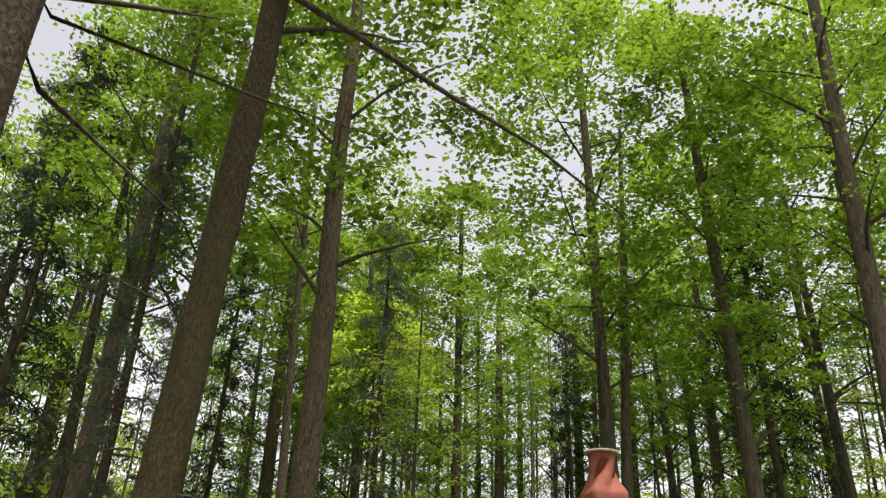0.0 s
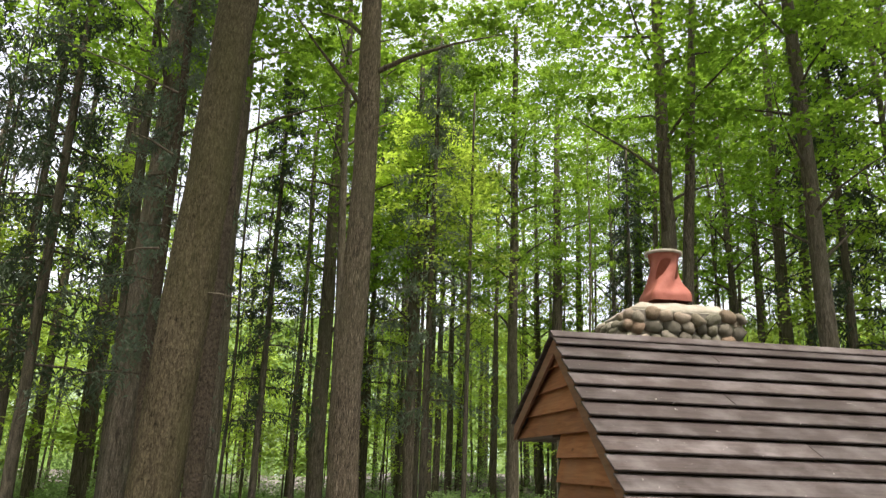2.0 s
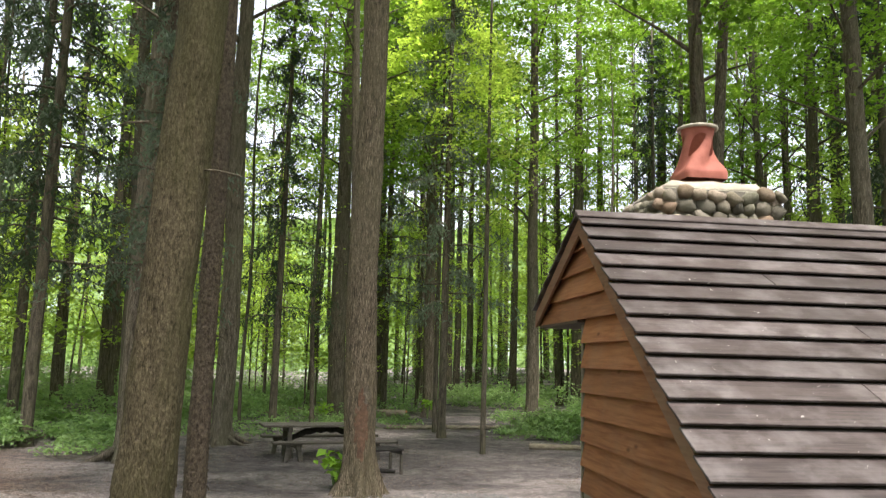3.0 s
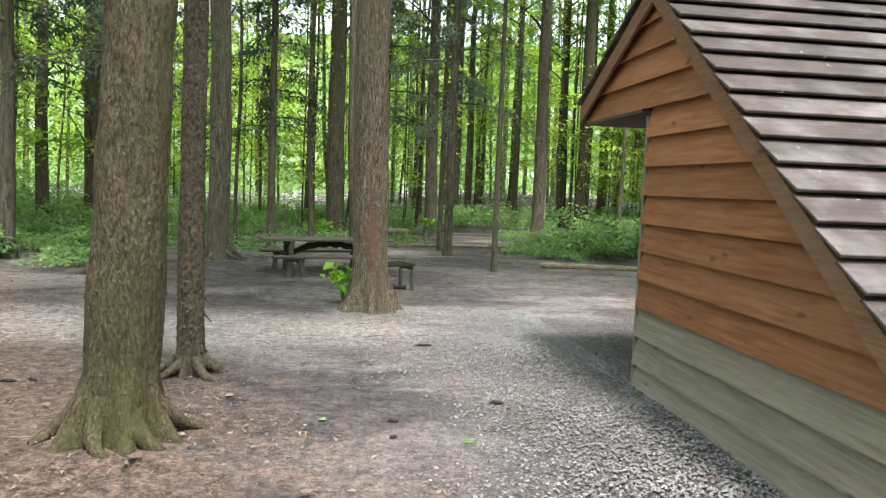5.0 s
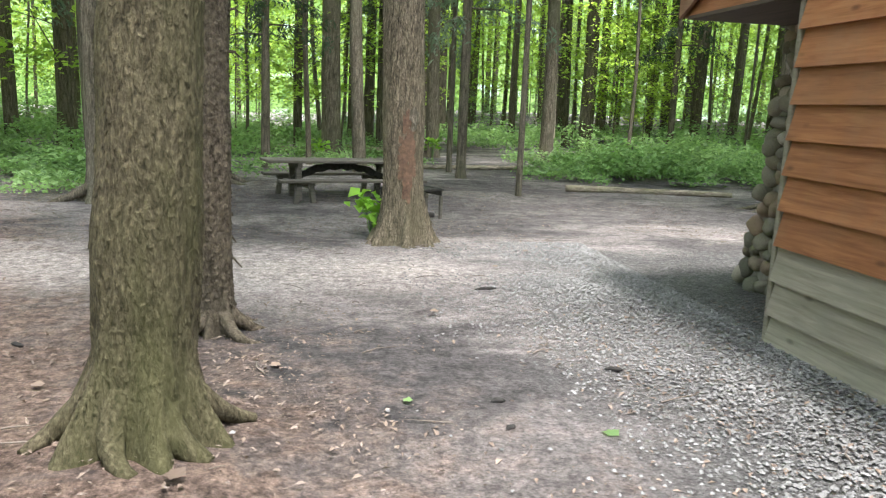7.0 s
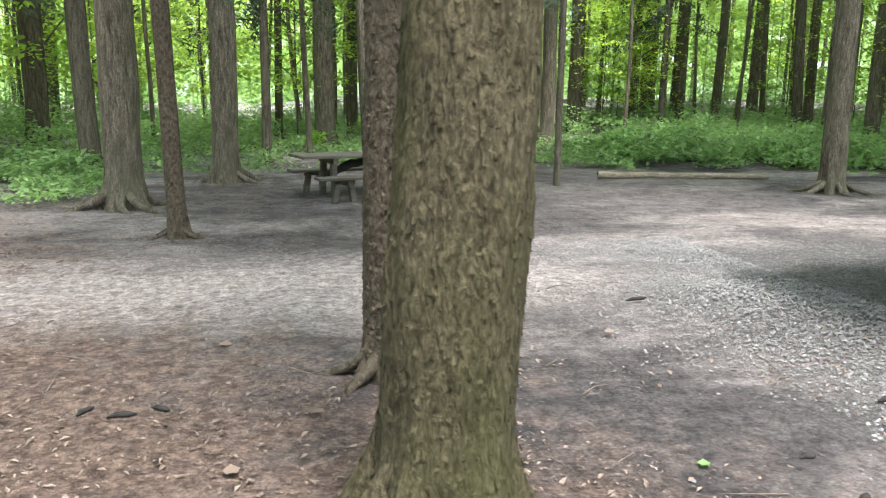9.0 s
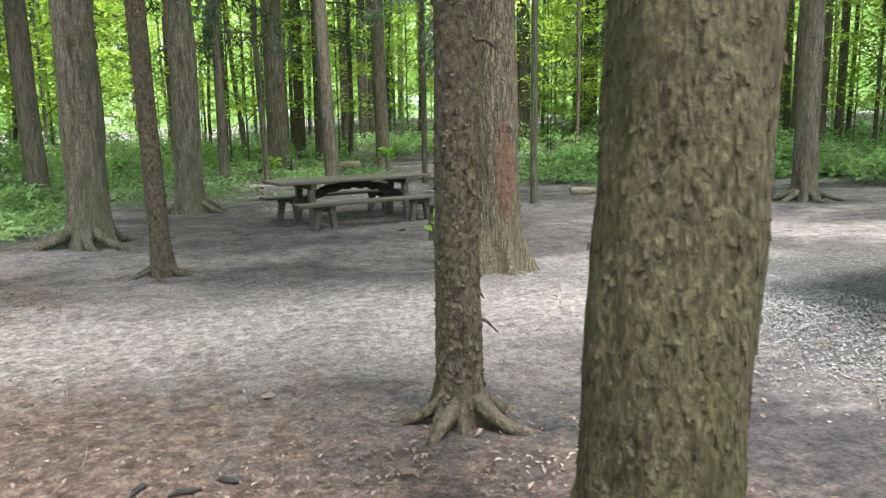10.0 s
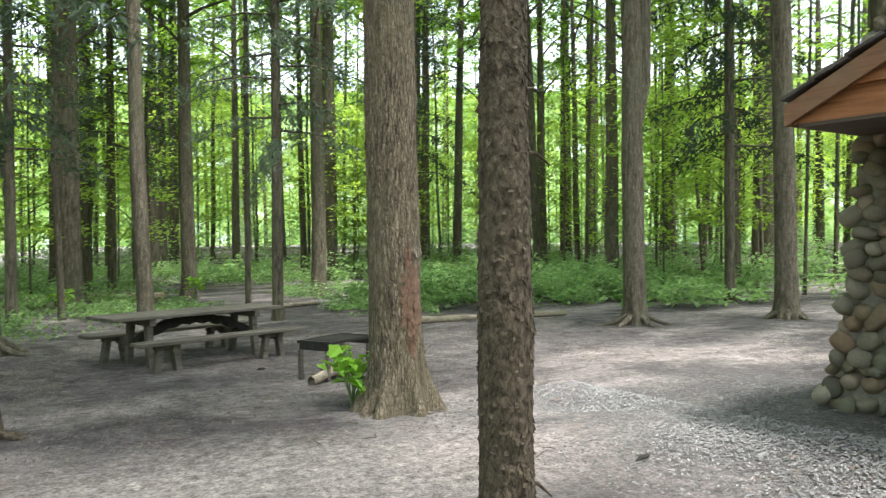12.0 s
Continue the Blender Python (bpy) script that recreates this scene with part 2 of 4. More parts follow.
LEAF_LOW = leaf_material("undergrowth_leaf", (0.035, 0.08, 0.028), (0.28, 0.40, 0.16), (0.26, 0.42, 0.12), 0.42)
LEAF_BRIGHT = leaf_material("young_leaf", (0.10, 0.22, 0.02), (0.22, 0.40, 0.04), (0.32, 0.55, 0.05), 0.4)
LITTER = leaf_material("dry_leaf", (0.028, 0.019, 0.014), (0.29, 0.215, 0.165), (0.2, 0.14, 0.08), 0.08)
PEBBLE = leaf_material("pebble_grey", (0.05, 0.048, 0.045), (0.27, 0.26, 0.25), (0.2, 0.2, 0.2), 0.0)
TWIG = plain_material("dead_twig", (0.07, 0.055, 0.045), (0.20, 0.165, 0.135), 30)
SIDING = wood_material("stained_cedar", (0.20, 0.072, 0.026), (0.37, 0.16, 0.065), (0.26, 0.155, 0.09), 0.35)
SIDING_GREY = wood_material("weathered_cedar", (0.15, 0.13, 0.095), (0.27, 0.24, 0.185), (0.19, 0.175, 0.135), 0.5)
TRIM_WOOD = wood_material("rake_board_wood", (0.15, 0.072, 0.036), (0.26, 0.135, 0.075), (0.22, 0.16, 0.11), 0.5)
# pale weathered blotches here also paint the highlights of light on the roof
ROOF_WOOD = wood_material("roof_plank_wood", (0.024, 0.017, 0.015), (0.07, 0.053, 0.048), (0.22, 0.20, 0.195), 0.45, 0.55, 0, False)
fleck_nodes, fleck_links = ROOF_WOOD.node_tree.nodes, ROOF_WOOD.node_tree.links
roof_paint = fleck_nodes["Principled BSDF"].inputs["Base Color"]
fleck = noise_tex(fleck_nodes, fleck_links, coords(fleck_nodes, fleck_links, (1, 1, 1), "World"), 16, 3, 0.6, 1.0)
fleck_links.new(mix(fleck_nodes, fleck_links, ramp(fleck_nodes, fleck_links, fleck, (0.70, 0.0), (0.74, 0.8)), roof_paint.links[0].from_socket, (0.42, 0.40, 0.37)), roof_paint)
# framing tone darkened to hold the shade under the roof and behind boards
SHADED_WOOD = wood_material("shaded_framing", (0.05, 0.036, 0.026), (0.10, 0.07, 0.05), (0.08, 0.06, 0.045), 0.3)
TABLE_WOOD = wood_material("weathered_table_wood", (0.045, 0.037, 0.030), (0.12, 0.105, 0.085), (0.10, 0.10, 0.075), 0.5, 0.85, 0)
CHARRED = plain_material("blackened_wood", (0.012, 0.011, 0.010), (0.045, 0.04, 0.036), 14)
STONE = stone_material()
MORTAR = plain_material("mortar", (0.12, 0.11, 0.09), (0.24, 0.22, 0.185), 16)
CAP = plain_material("cap_mortar", (0.24, 0.22, 0.17), (0.46, 0.43, 0.35), 9)
TERRACOTTA = plain_material("terracotta", (0.24, 0.075, 0.052), (0.37, 0.13, 0.095), 6, 0.75, 0.3, 0.25)
STEEL = plain_material("sooty_steel", (0.012, 0.012, 0.012), (0.06, 0.052, 0.045), 25, 0.6, 0.4, 0.3, 0.6)
LOG_WOOD = bark_material("fallen_log_wood", (0.10, 0.08, 0.06), (0.36, 0.30, 0.235), (0.15, 0.15, 0.08), 5, 20, 0.4)
SCAR = plain_material("torn_bark", (0.055, 0.034, 0.022), (0.19, 0.115, 0.075), 24)
LOG_CUT = plain_material("cut_wood", (0.36, 0.15, 0.06), (0.52, 0.30, 0.14), 14)
SOIL = ground_material()
DISTANCE = distance_material()


# ---- mesh helpers ----
def mesh_of(name, bm, mat, smooth=True):
    me = bpy.data.meshes.new(name)
    bm.normal_update()
    bm.to_mesh(me)
    bm.free()
    me.materials.append(mat)
    if smooth:
        me.polygons.foreach_set("use_smooth", [True] * len(me.polygons))
    return me


def mesh_np(name, verts, faces, mat, smooth=False):
    me = bpy.data.meshes.new(name)
    me.from_pydata(verts.tolist() if isinstance(verts, np.ndarray) else verts, [], faces.tolist() if isinstance(faces, np.ndarray) else faces)
    me.materials.append(mat)
    if smooth:
        me.polygons.foreach_set("use_smooth", [True] * len(me.polygons))
    return me


def part(name, data, mat, parent, label="", smooth=False):
    me = data if isinstance(data, bpy.types.Mesh) else mesh_of(name, data, mat, smooth)
    ob = new(name, me)
    ob.parent = parent
    if label:
        tagged(ob, label)
    return ob


def empty(name, m=None):
    ob = new(name)
    ob.matrix_world = m or Matrix()
    return ob


def box(bm, size, m=None, bevel=0.0):
    r = bmesh.ops.create_cube(bm, size=1.0, matrix=(m or Matrix()) @ Matrix.Diagonal((*size, 1)))
    if bevel:
        edges = list({e for v in r["verts"] for e in v.link_edges})
        bmesh.ops.bevel(bm, geom=edges, offset=bevel, segments=1, affect="EDGES")
    return bm


def boxed(size, m=None, bevel=0.006):
    return box(bmesh.new(), size, m, bevel)


def prism(pts, axis, a, b):
    """A solid from an outline in the other two axes, between a and b along axis."""
    bm = bmesh.new()

    def at(p, k):
        c = list(p)
        c.insert(axis, k)
        return c
    lo = [bm.verts.new(at(p, a)) for p in pts]
    hi = [bm.verts.new(at(p, b)) for p in pts]
    bm.faces.new(lo)
    bm.faces.new(hi[::-1])
    for i in range(len(pts)):
        j = (i + 1) % len(pts)
        bm.faces.new((lo[i], hi[i], hi[j], lo[j]))
    bmesh.ops.recalc_face_normals(bm, faces=bm.faces)
    return bm


def tube(points, radii, sides=8, rough=0.0, flare=None, seed=0.0, detail=3.0):
    """Verts and faces of a tapered limb along points. flare: (height, amount, roots) of a root flare."""
    pts = [Vector(p) for p in points]
    vs, fs = [], []
    for i, (p, r) in enumerate(zip(pts, radii)):
        d = (pts[min(i + 1, len(pts) - 1)] - pts[max(i - 1, 0)]).normalized()
        a = d.cross(Vector((0, 1, 0)) if abs(d.y) < 0.9 else Vector((1, 0, 0))).normalized()
        b = d.cross(a)
        for k in range(sides):
            th = 2 * math.pi * k / sides
            rr = r
            if flare:
                h, amount, roots = flare
                f = max(0.0, 1 - (p.z - pts[0].z) / h)
                lobe = 0.5 + 0.5 * math.cos(roots * th + seed + 0.7 * math.sin(2 * th + seed))
                rr *= 1 + amount * f ** 2.2 * (0.35 + 0.9 * lobe ** 2) + 0.05 * f * math.cos(roots * th + seed)
            q = p + (a * math.cos(th) + b * math.sin(th)) * rr
            if rough:
                nz = noise.fractal(Vector((q.x * detail * 2.2, q.y * detail * 2.2, q.z * detail * 0.45 + seed)), 0.9, 2.0, 4)
                low = noise.noise(Vector((q.x * 2, q.y * 2, q.z * 0.8 + seed * 3)))
                q += (q - p).normalized() * (nz * rough * r + low * 0.07 * r)
            vs.append(q[:])
    for i in range(len(pts) - 1):
        for k in range(sides):
            k2 = (k + 1) % sides
            fs.append((i * sides + k, i * sides + k2, (i + 1) * sides + k2, (i + 1) * sides + k))
    fs.append(tuple(range((len(pts) - 1) * sides, len(pts) * sides)))
    return vs, fs


def joined(pieces):
    vs, fs = [], []
    for v, f in pieces:
        o = len(vs)
        vs += v
        fs += [tuple(i + o for i in q) for q in f]
    return vs, fs


RNG = np.random.default_rng(7)


def leaves(centres, size, flat=0.6, aspect=0.62, droop=0.0, rng=RNG):
    """Folded leaf blades, two triangles each, at the given centres."""
    c = np.asarray(centres, float)
    k = len(c)
    th = rng.uniform(0, 2 * np.pi, k)
    along = np.stack([np.cos(th), np.sin(th), rng.normal(-droop, 0.35, k)], 1)
    along /= np.linalg.norm(along, axis=1)[:, None]
    up = np.stack([rng.normal(0, 1 - flat, k), rng.normal(0, 1 - flat, k), np.ones(k)], 1)
    side = np.cross(along, up)
    side /= np.linalg.norm(side, axis=1)[:, None] + 1e-9
    nrm = np.cross(side, along)
    s = size * rng.uniform(0.6, 1.3, k)[:, None]
    v = np.empty((k, 4, 3))
    v[:, 0] = c - along * s * 0.5
    v[:, 1] = c + side * s * aspect * 0.5 + nrm * s * 0.10 - along * s * 0.05
    v[:, 2] = c + along * s * 0.5 - nrm * s * 0.12
    v[:, 3] = c - side * s * aspect * 0.5 + nrm * s * 0.10 - along * s * 0.05
    i = np.arange(k)[:, None] * 4
    f = np.concatenate([i + [0, 1, 2], i + [0, 2, 3]], 1).reshape(-1, 3)
    return v.reshape(-1, 3), f


# ---- ground ----
def ground_z(x, y):
    """A low bank behind the start, a gravel shoulder at the shelter, and rising woods to the north-east."""
    z = 0.62 * np.clip((3.4 - y) / 3.4, 0, 1) ** 1.3
    z = z + 0.10 * np.exp(-((x - 3.6) / 1.0) ** 2 - ((y - 8.6) / 2.6) ** 2)
    z = z + 0.10 * np.exp(-((x + 1.14) / 0.7) ** 2 - ((y - 8.13) / 0.7) ** 2)
    r = np.clip((np.hypot(x - 2, y - 14) - 15) / 30, 0, 1)
    z = z + 1.3 * r * r * np.clip((x - 2) / 14 + 0.25, 0, 1)
    return z


def build_ground():
    ax = np.concatenate([np.linspace(-400, -40, 12), np.linspace(-36, -9, 28), np.linspace(-8.6, 12, 130), np.linspace(13, 40, 28), np.linspace(50, 400, 12)])
    ay = np.concatenate([np.linspace(-300, -20, 10), np.linspace(-16, 3, 30), np.linspace(3.2, 24, 135), np.linspace(25, 60, 36), np.linspace(70, 420, 12)])
    gx, gy = np.meshgrid(ax, ay)
    gz = ground_z(gx, gy)
    for j in range(gz.shape[0]):
        for i in range(gz.shape[1]):
            x, y = gx[j, i], gy[j, i]
            if abs(x) < 30 and -10 < y < 60:
                gz[j, i] += 0.035 * noise.noise((x * 0.6, y * 0.6, 0)) + 0.012 * noise.noise((x * 2.5, y * 2.5, 3))
    v = np.stack([gx, gy, gz], 2).reshape(-1, 3)
    w = len(ax)
    idx = np.arange(len(v)).reshape(len(ay), w)
    f = np.stack([idx[:-1, :-1], idx[:-1, 1:], idx[1:, 1:], idx[1:, :-1]], 2).reshape(-1, 4)
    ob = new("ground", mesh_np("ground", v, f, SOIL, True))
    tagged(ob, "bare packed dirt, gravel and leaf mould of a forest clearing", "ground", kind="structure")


build_ground()


def build_backdrop():
    k, rad = 96, 95.0
    v, f = [], []
    for i in range(k):
        a = 2 * math.pi * i / k
        for z in (-1.0, 21.0):
            v.append((2 + rad * math.cos(a), 14 + rad * math.sin(a), z + (2.5 * noise.noise((i * 0.7, 0, 0)) if z > 0 else 0)))
    for i in range(k):
        j = (i + 1) % k
        f.append((2 * i, 2 * j, 2 * j + 1, 2 * i + 1))
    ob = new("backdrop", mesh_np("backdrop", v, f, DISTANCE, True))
    tagged(ob, "self-lit hazy green backdrop of far woods with painted sky gaps", "distance", kind="structure")


build_backdrop()


# ---- trees ----
def crown_points(rng, z0, z1, radius, clumps, per, spread, layer):
    pts = []
    for _ in range(clumps):
        u = rng.uniform(0, 1) ** 0.85
        z = z0 + (z1 - z0) * u
        rr = radius * math.sin(math.pi * min(0.97, 0.12 + 0.85 * u)) ** 0.6 * math.sqrt(rng.uniform(0.05, 1))
        a = rng.uniform(0, 2 * math.pi)
        c = np.array([rr * math.cos(a), rr * math.sin(a), z])
        p = rng.normal(0, 1, (per, 3)) * [spread, spread, spread * layer]
        p[:, 2] -= 0.25 * (p[:, 0] ** 2 + p[:, 1] ** 2)
        pts.append(c + p)
    return np.concatenate(pts)


def limbs(rng, z0, z1, radius, count, thick):
    out = []
    for i in range(count):
        z = z0 + (z1 - z0) * (i / count) * 0.85
        a = i * 2.4 + rng.uniform(-0.5, 0.5)
        r = radius * rng.uniform(0.55, 0.95)
        lift = rng.uniform(0.25, 0.9) * r
        pts = [(0, 0, z)]
        for s in (0.3, 0.65, 1.0):
            pts.append((r * s * math.cos(a + 0.2 * s), r * s * math.sin(a + 0.2 * s), z + lift * s ** 0.8))
        w = thick * rng.uniform(0.6, 1.0) * (1 - 0.5 * i / count)
        out.append(tube(pts, (w, w * 0.7, w * 0.4, w * 0.12), 5))
    return out


def make_crowns():
    rng = np.random.default_rng(11)
    tall, sap, conif = [], [], []
    for k in range(10):
        p = crown_points(rng, 8.0, 21.0, 3.6 if k < 8 else 4.4, 120 if k < 4 else 66 if k < 8 else 180, 44 if 4 <= k < 8 else 76, 0.38, 0.22)
        v, f = leaves(p, 0.20 if 4 <= k < 8 else 0.165, 0.72, 0.8, 0.1, rng)
        lv, lf = joined(limbs(rng, 6.5, 19.0, 3.3, 15, 0.075))
        tall.append((mesh_np("crown", v, f, LEAF), mesh_np("branching", lv, lf, BARK_DARK, True)))
    for k in range(3):
        p = crown_points(rng, 1.4, 7.0, 1.9, 72, 34, 0.32, 0.20)
        v, f = leaves(p, 0.125, 0.8, 0.8, 0.1, rng)
        lv, lf = joined(limbs(rng, 1.2, 6.4, 1.7, 12, 0.022))
        sap.append((mesh_np("crown", v, f, LEAF_SAP), mesh_np("branching", lv, lf, BARK_DARK, True)))
    for k in range(2):
        pts, br = [], []
        for i in range(46):
            z = 3.2 + 15.0 * i / 46
            a = i * 2.4 + rng.uniform(-0.4, 0.4)
            r = (3.0 - 2.3 * i / 46) * rng.uniform(0.7, 1.1)
            path = [(r * s * math.cos(a), r * s * math.sin(a), z - 0.35 * r * s * s + 0.08 * r * s) for s in (0, 0.35, 0.7, 1.0)]
            br.append(tube(path, (0.035, 0.024, 0.014, 0.004), 4))
            s = rng.uniform(0.12, 1.0, 150)
            twig = np.round(s * 7) + i
            wob = rng.normal(0, 0.09, (150, 3)) + np.stack([np.sin(twig * 5.1), np.sin(twig * 3.7), 0 * twig], 1) * (0.32 * (1.1 - s) * rng.uniform(0, 1, 150))[:, None]
            q = np.stack([r * s * math.cos(a), r * s * math.sin(a), z - 0.35 * r * s * s + 0.08 * r * s], 1) + wob
            q[:, 2] -= np.abs(rng.normal(0, 0.24, 150))
            pts.append(q)
        v, f = leaves(np.concatenate(pts), 0.21, 0.45, 0.26, 0.7, rng)
        lv, lf = joined(br)
        conif.append((mesh_np("crown", v, f, (LEAF_DARK, LEAF_PALE)[k]), mesh_np("branching", lv, lf, BARK_DARK, True)))
    return tall, sap, conif


TALL, SAPLING, CONIFER = make_crowns()


def dome_crown(rng, z0, z1, radius):
    """An umbrella of leaf shelves, dense above and open below."""
    pts = []
    for k in range(95):
        u = rng.uniform(0, 1)
        a = rng.uniform(0, 2 * math.pi)
        rr = radius * math.sqrt(rng.uniform(0, 1))
        top = z1 - (z1 - z0) * 0.75 * (rr / radius) ** 2
        p = rng.normal(0, 1, (62, 3)) * [0.34, 0.34, 0.05]
        p[:, 2] -= 0.22 * (p[:, 0] ** 2 + p[:, 1] ** 2)
        pts.append(np.array([rr * math.cos(a), rr * math.sin(a), top - 0.42 * (z1 - z0) * u ** 1.6]) + p)
    v, f = leaves(np.concatenate(pts), 0.15, 0.85, 0.8, 0.1, rng)
    lv, lf = joined(limbs(rng, z0 - 1.0, z1 - 1.0, radius * 0.9, 12, 0.03))
    return mesh_np("crown", v, f, LEAF_SAP), mesh_np("branching", lv, lf, BARK_DARK, True)


DOME = dome_crown(np.random.default_rng(15), 9.2, 13.4, 1.9)


def trunk_mesh(diam, height, lean, bark, sides, rings, rough, flare, seed, bend=0.0):
    r0 = diam / 2
    pts, rad = [], []
    for i in range(rings + 1):
        u = i / rings
        z = -0.15 + (height + 0.15) * u ** 1.6
        w = bend * math.sin(z * 0.8 + seed)
        pts.append((lean[0] * z + w, lean[1] * z + 0.5 * w, z))
        rad.append(r0 * max(0.06, 1 - 0.62 * (max(z, 0.0) / height) ** 1.1))
    v, f = tube(pts, rad, sides, rough, flare, seed)
    return mesh_np("trunk", v, f, bark, True)


def tree(name, x, y, diam, height, bark, label, crown=None, lean=(0, 0), sides=12, rings=16, rough=0.05, flare=(0.7, 0.55, 5), seed=0.0, crown_scale=1.0, turn=0.0, bend=0.0, z_off=0.0, group=""):
    z = float(ground_z(np.float64(x), np.float64(y)))
    t = empty(name, Matrix.Translation((x, y, z)))
    part("trunk", trunk_mesh(diam, height, lean, bark, sides, rings, rough, flare, seed, bend), bark, t)
    if crown:
        for n, me in zip(("crown", "branching"), crown):
            ob = part(n, me, None, t)
            if n == "branching":
                tagged(ob, kind="stuff")
            s = crown_scale
            ob.matrix_basis = pose(lean[0] * (6 + 6 * s), lean[1] * (6 + 6 * s), z_off, 0, 0, turn) @ Matrix.Diagonal((s, s, s, 1))
    return tagged(t, label, "tree", group)


def limb_part(parent, points, radii, bark, sides=6):
    v, f = tube(points, radii, sides, 0.0)
    return part("branch", mesh_np("branch", v, f, bark, True), None, parent)


def stubs(parent, count, z0, z1, radius, bark, seed, length=0.35):
    """Short dead branch stubs on a trunk."""
    rng = np.random.default_rng(seed)
    for _ in range(count):
        z, a = rng.uniform(z0, z1), rng.uniform(0, 6.28)
        d = Vector((math.cos(a), math.sin(a), rng.uniform(-0.2, 0.3)))
        n = length * rng.uniform(0.4, 1.4)
        p0 = Vector((d.x * radius * 0.7, d.y * radius * 0.7, z))
        limb_part(parent, [p0, p0 + d * n * 0.5, p0 + d * n + Vector((0, 0, -0.05))], (0.014, 0.009, 0.004), bark, 5)


def roots(parent, radius, count, length, thick, bark, seed):
    """Surface roots that run out from the flare and sink into the soil."""
    rng = np.random.default_rng(seed)
    for k in range(count):
        a = 2 * math.pi * k / count + rng.uniform(-0.35, 0.35)
        n = length * rng.uniform(0.55, 1.15)
        w = thick * rng.uniform(0.7, 1.2)
        pts, rad = [], []
        for i in range(9):
            u = i / 8
            aa = a + 0.45 * math.sin(2.2 * u + k) * u
            r = radius * 0.35 + (radius * 0.4 + n) * u
            pts.append((r * math.cos(aa), r * math.sin(aa), 0.20 * (1 - u) ** 1.8 * radius / 0.24 + w * (0.25 - 0.95 * u)))
            rad.append(w * (1.25 - 0.8 * u))
        v, f = tube(pts, rad, 10, 0.12, None, seed + k)
        part("root", mesh_np("root", v, f, bark, True), None, parent)


near = tree("maple_tree", -1.16, 8.19, 0.46, 20, BARK_MAPLE, "large mossy furrowed trunk with spreading roots beside the path", TALL[0], (0.045, 0.0), 110, 190, 0.10, (0.80, 1.05, 6), 1.3, 1.0, 40, 0.0, 3.0)
limb_part(near, [(0.25, -0.2, 10.2), (1.54, -0.2, 9.5), (2.9, -0.2, 8.74), (4.07, -0.2, 8.14), (5.2, -0.2, 7.3)], (0.055, 0.045, 0.036, 0.026, 0.008), BARK_DARK)
stubs(near, 6, 3.5, 8, 0.26, BARK_DARK, 3, 0.8)
mid = tree("spruce_tree", -1.05, 10.15, 0.235, 15, BARK_FLAKY, "slim trunk with dark flaky scaly bark and surface roots", None, (-0.002, 0.0), 64, 130, 0.10, (0.5, 1.5, 6), 4.2, bend=0.015)
stubs(mid, 16, 0.5, 4.5, 0.10, BARK_FLAKY, 5, 0.10)
oak = tree("oak_tree", 0.68, 14.0, 0.52, 21, BARK_OAK, "stout grooved oak trunk with a bark scar and flared base", TALL[8], (-0.004, 0.0), 96, 160, 0.07, (0.85, 0.95, 7), 2.0, 1.0, 200, 0.03, 1.8)
roots(near, 0.36, 7, 0.24, 0.085, BARK_MAPLE, 1)
roots(mid, 0.18, 6, 0.34, 0.045, BARK_FLAKY, 2)
roots(oak, 0.36, 7, 0.22, 0.07, BARK_OAK, 3)


def bark_flakes(owner, name, count, size, aspect, z0, z1, lift, bark, seed, facing=None, spread=0.3, label=""):
    """Loose scales of bark: small plates whose lower edge stands off the trunk."""
    rng = np.random.default_rng(seed)
    trunk = next(c for c in owner.children if c.name.startswith("trunk"))
    picks = [v for v in trunk.data.vertices if z0 < v.co.z < z1]
    if facing is not None:
        picks = [v for v in picks if abs((math.atan2(v.co.y, v.co.x) - radians(facing) + math.pi) % (2 * math.pi) - math.pi) < spread * (1.2 - abs(2 * (v.co.z - z0) / (z1 - z0) - 1))]
    vs, fs = [], []
    for i in rng.integers(0, len(picks), count):
        nrm = picks[i].normal
        side = Vector((-nrm.y, nrm.x, 0)).normalized()
        up = nrm.cross(side)
        c = picks[i].co + side * rng.normal(0, 0.01) + Vector((0, 0, rng.normal(0, 0.02)))
        w, h = size * rng.uniform(0.4, 1.2), size * aspect * rng.uniform(0.5, 1.3)
        k = lift * rng.uniform(0.4, 1.3)
        o = len(vs)
        for a, b, d in ((-0.5, 0.5, 0), (0.5, 0.42, 0), (0.62, -0.3, 0.7), (0.1, -0.58, 1.0), (-0.55, -0.4, 0.8), (-0.5, 0.5, -0.6), (0.5, 0.42, -0.6), (0.5, -0.3, -0.3), (0.1, -0.5, -0.2), (-0.45, -0.4, -0.3)):
            vs.append((c + side * a * w + up * b * h + nrm * k * d)[:])
        fs += [(o, o + 1, o + 2, o + 3, o + 4), (o + 2, o + 1, o + 6, o + 7), (o + 3, o + 2, o + 7, o + 8), (o + 4, o + 3, o + 8, o + 9), (o, o + 4, o + 9, o + 5)]
    ob = part(name, mesh_np(name, vs, fs, bark), None, trunk)
    tagged(ob, label, kind="stuff")


bark_flakes(mid, "scaly_bark", 1500, 0.022, 1.1, 0.1, 4.5, 0.008, BARK_FLAKY, 51)
bark_flakes(near, "scaly_bark", 2400, 0.017, 1.7, 0.1, 4.5, 0.004, BARK_MAPLE, 52)
bark_flakes(oak, "scaly_bark", 900, 0.020, 3.0, 0.15, 5.0, 0.007, BARK_OAK, 53)
bark_flakes(oak, "bark_scar", 120, 0.045, 2.6, 0.55, 1.6, 0.012, SCAR, 54, -84, 0.34, "torn reddish strip of bare wood")
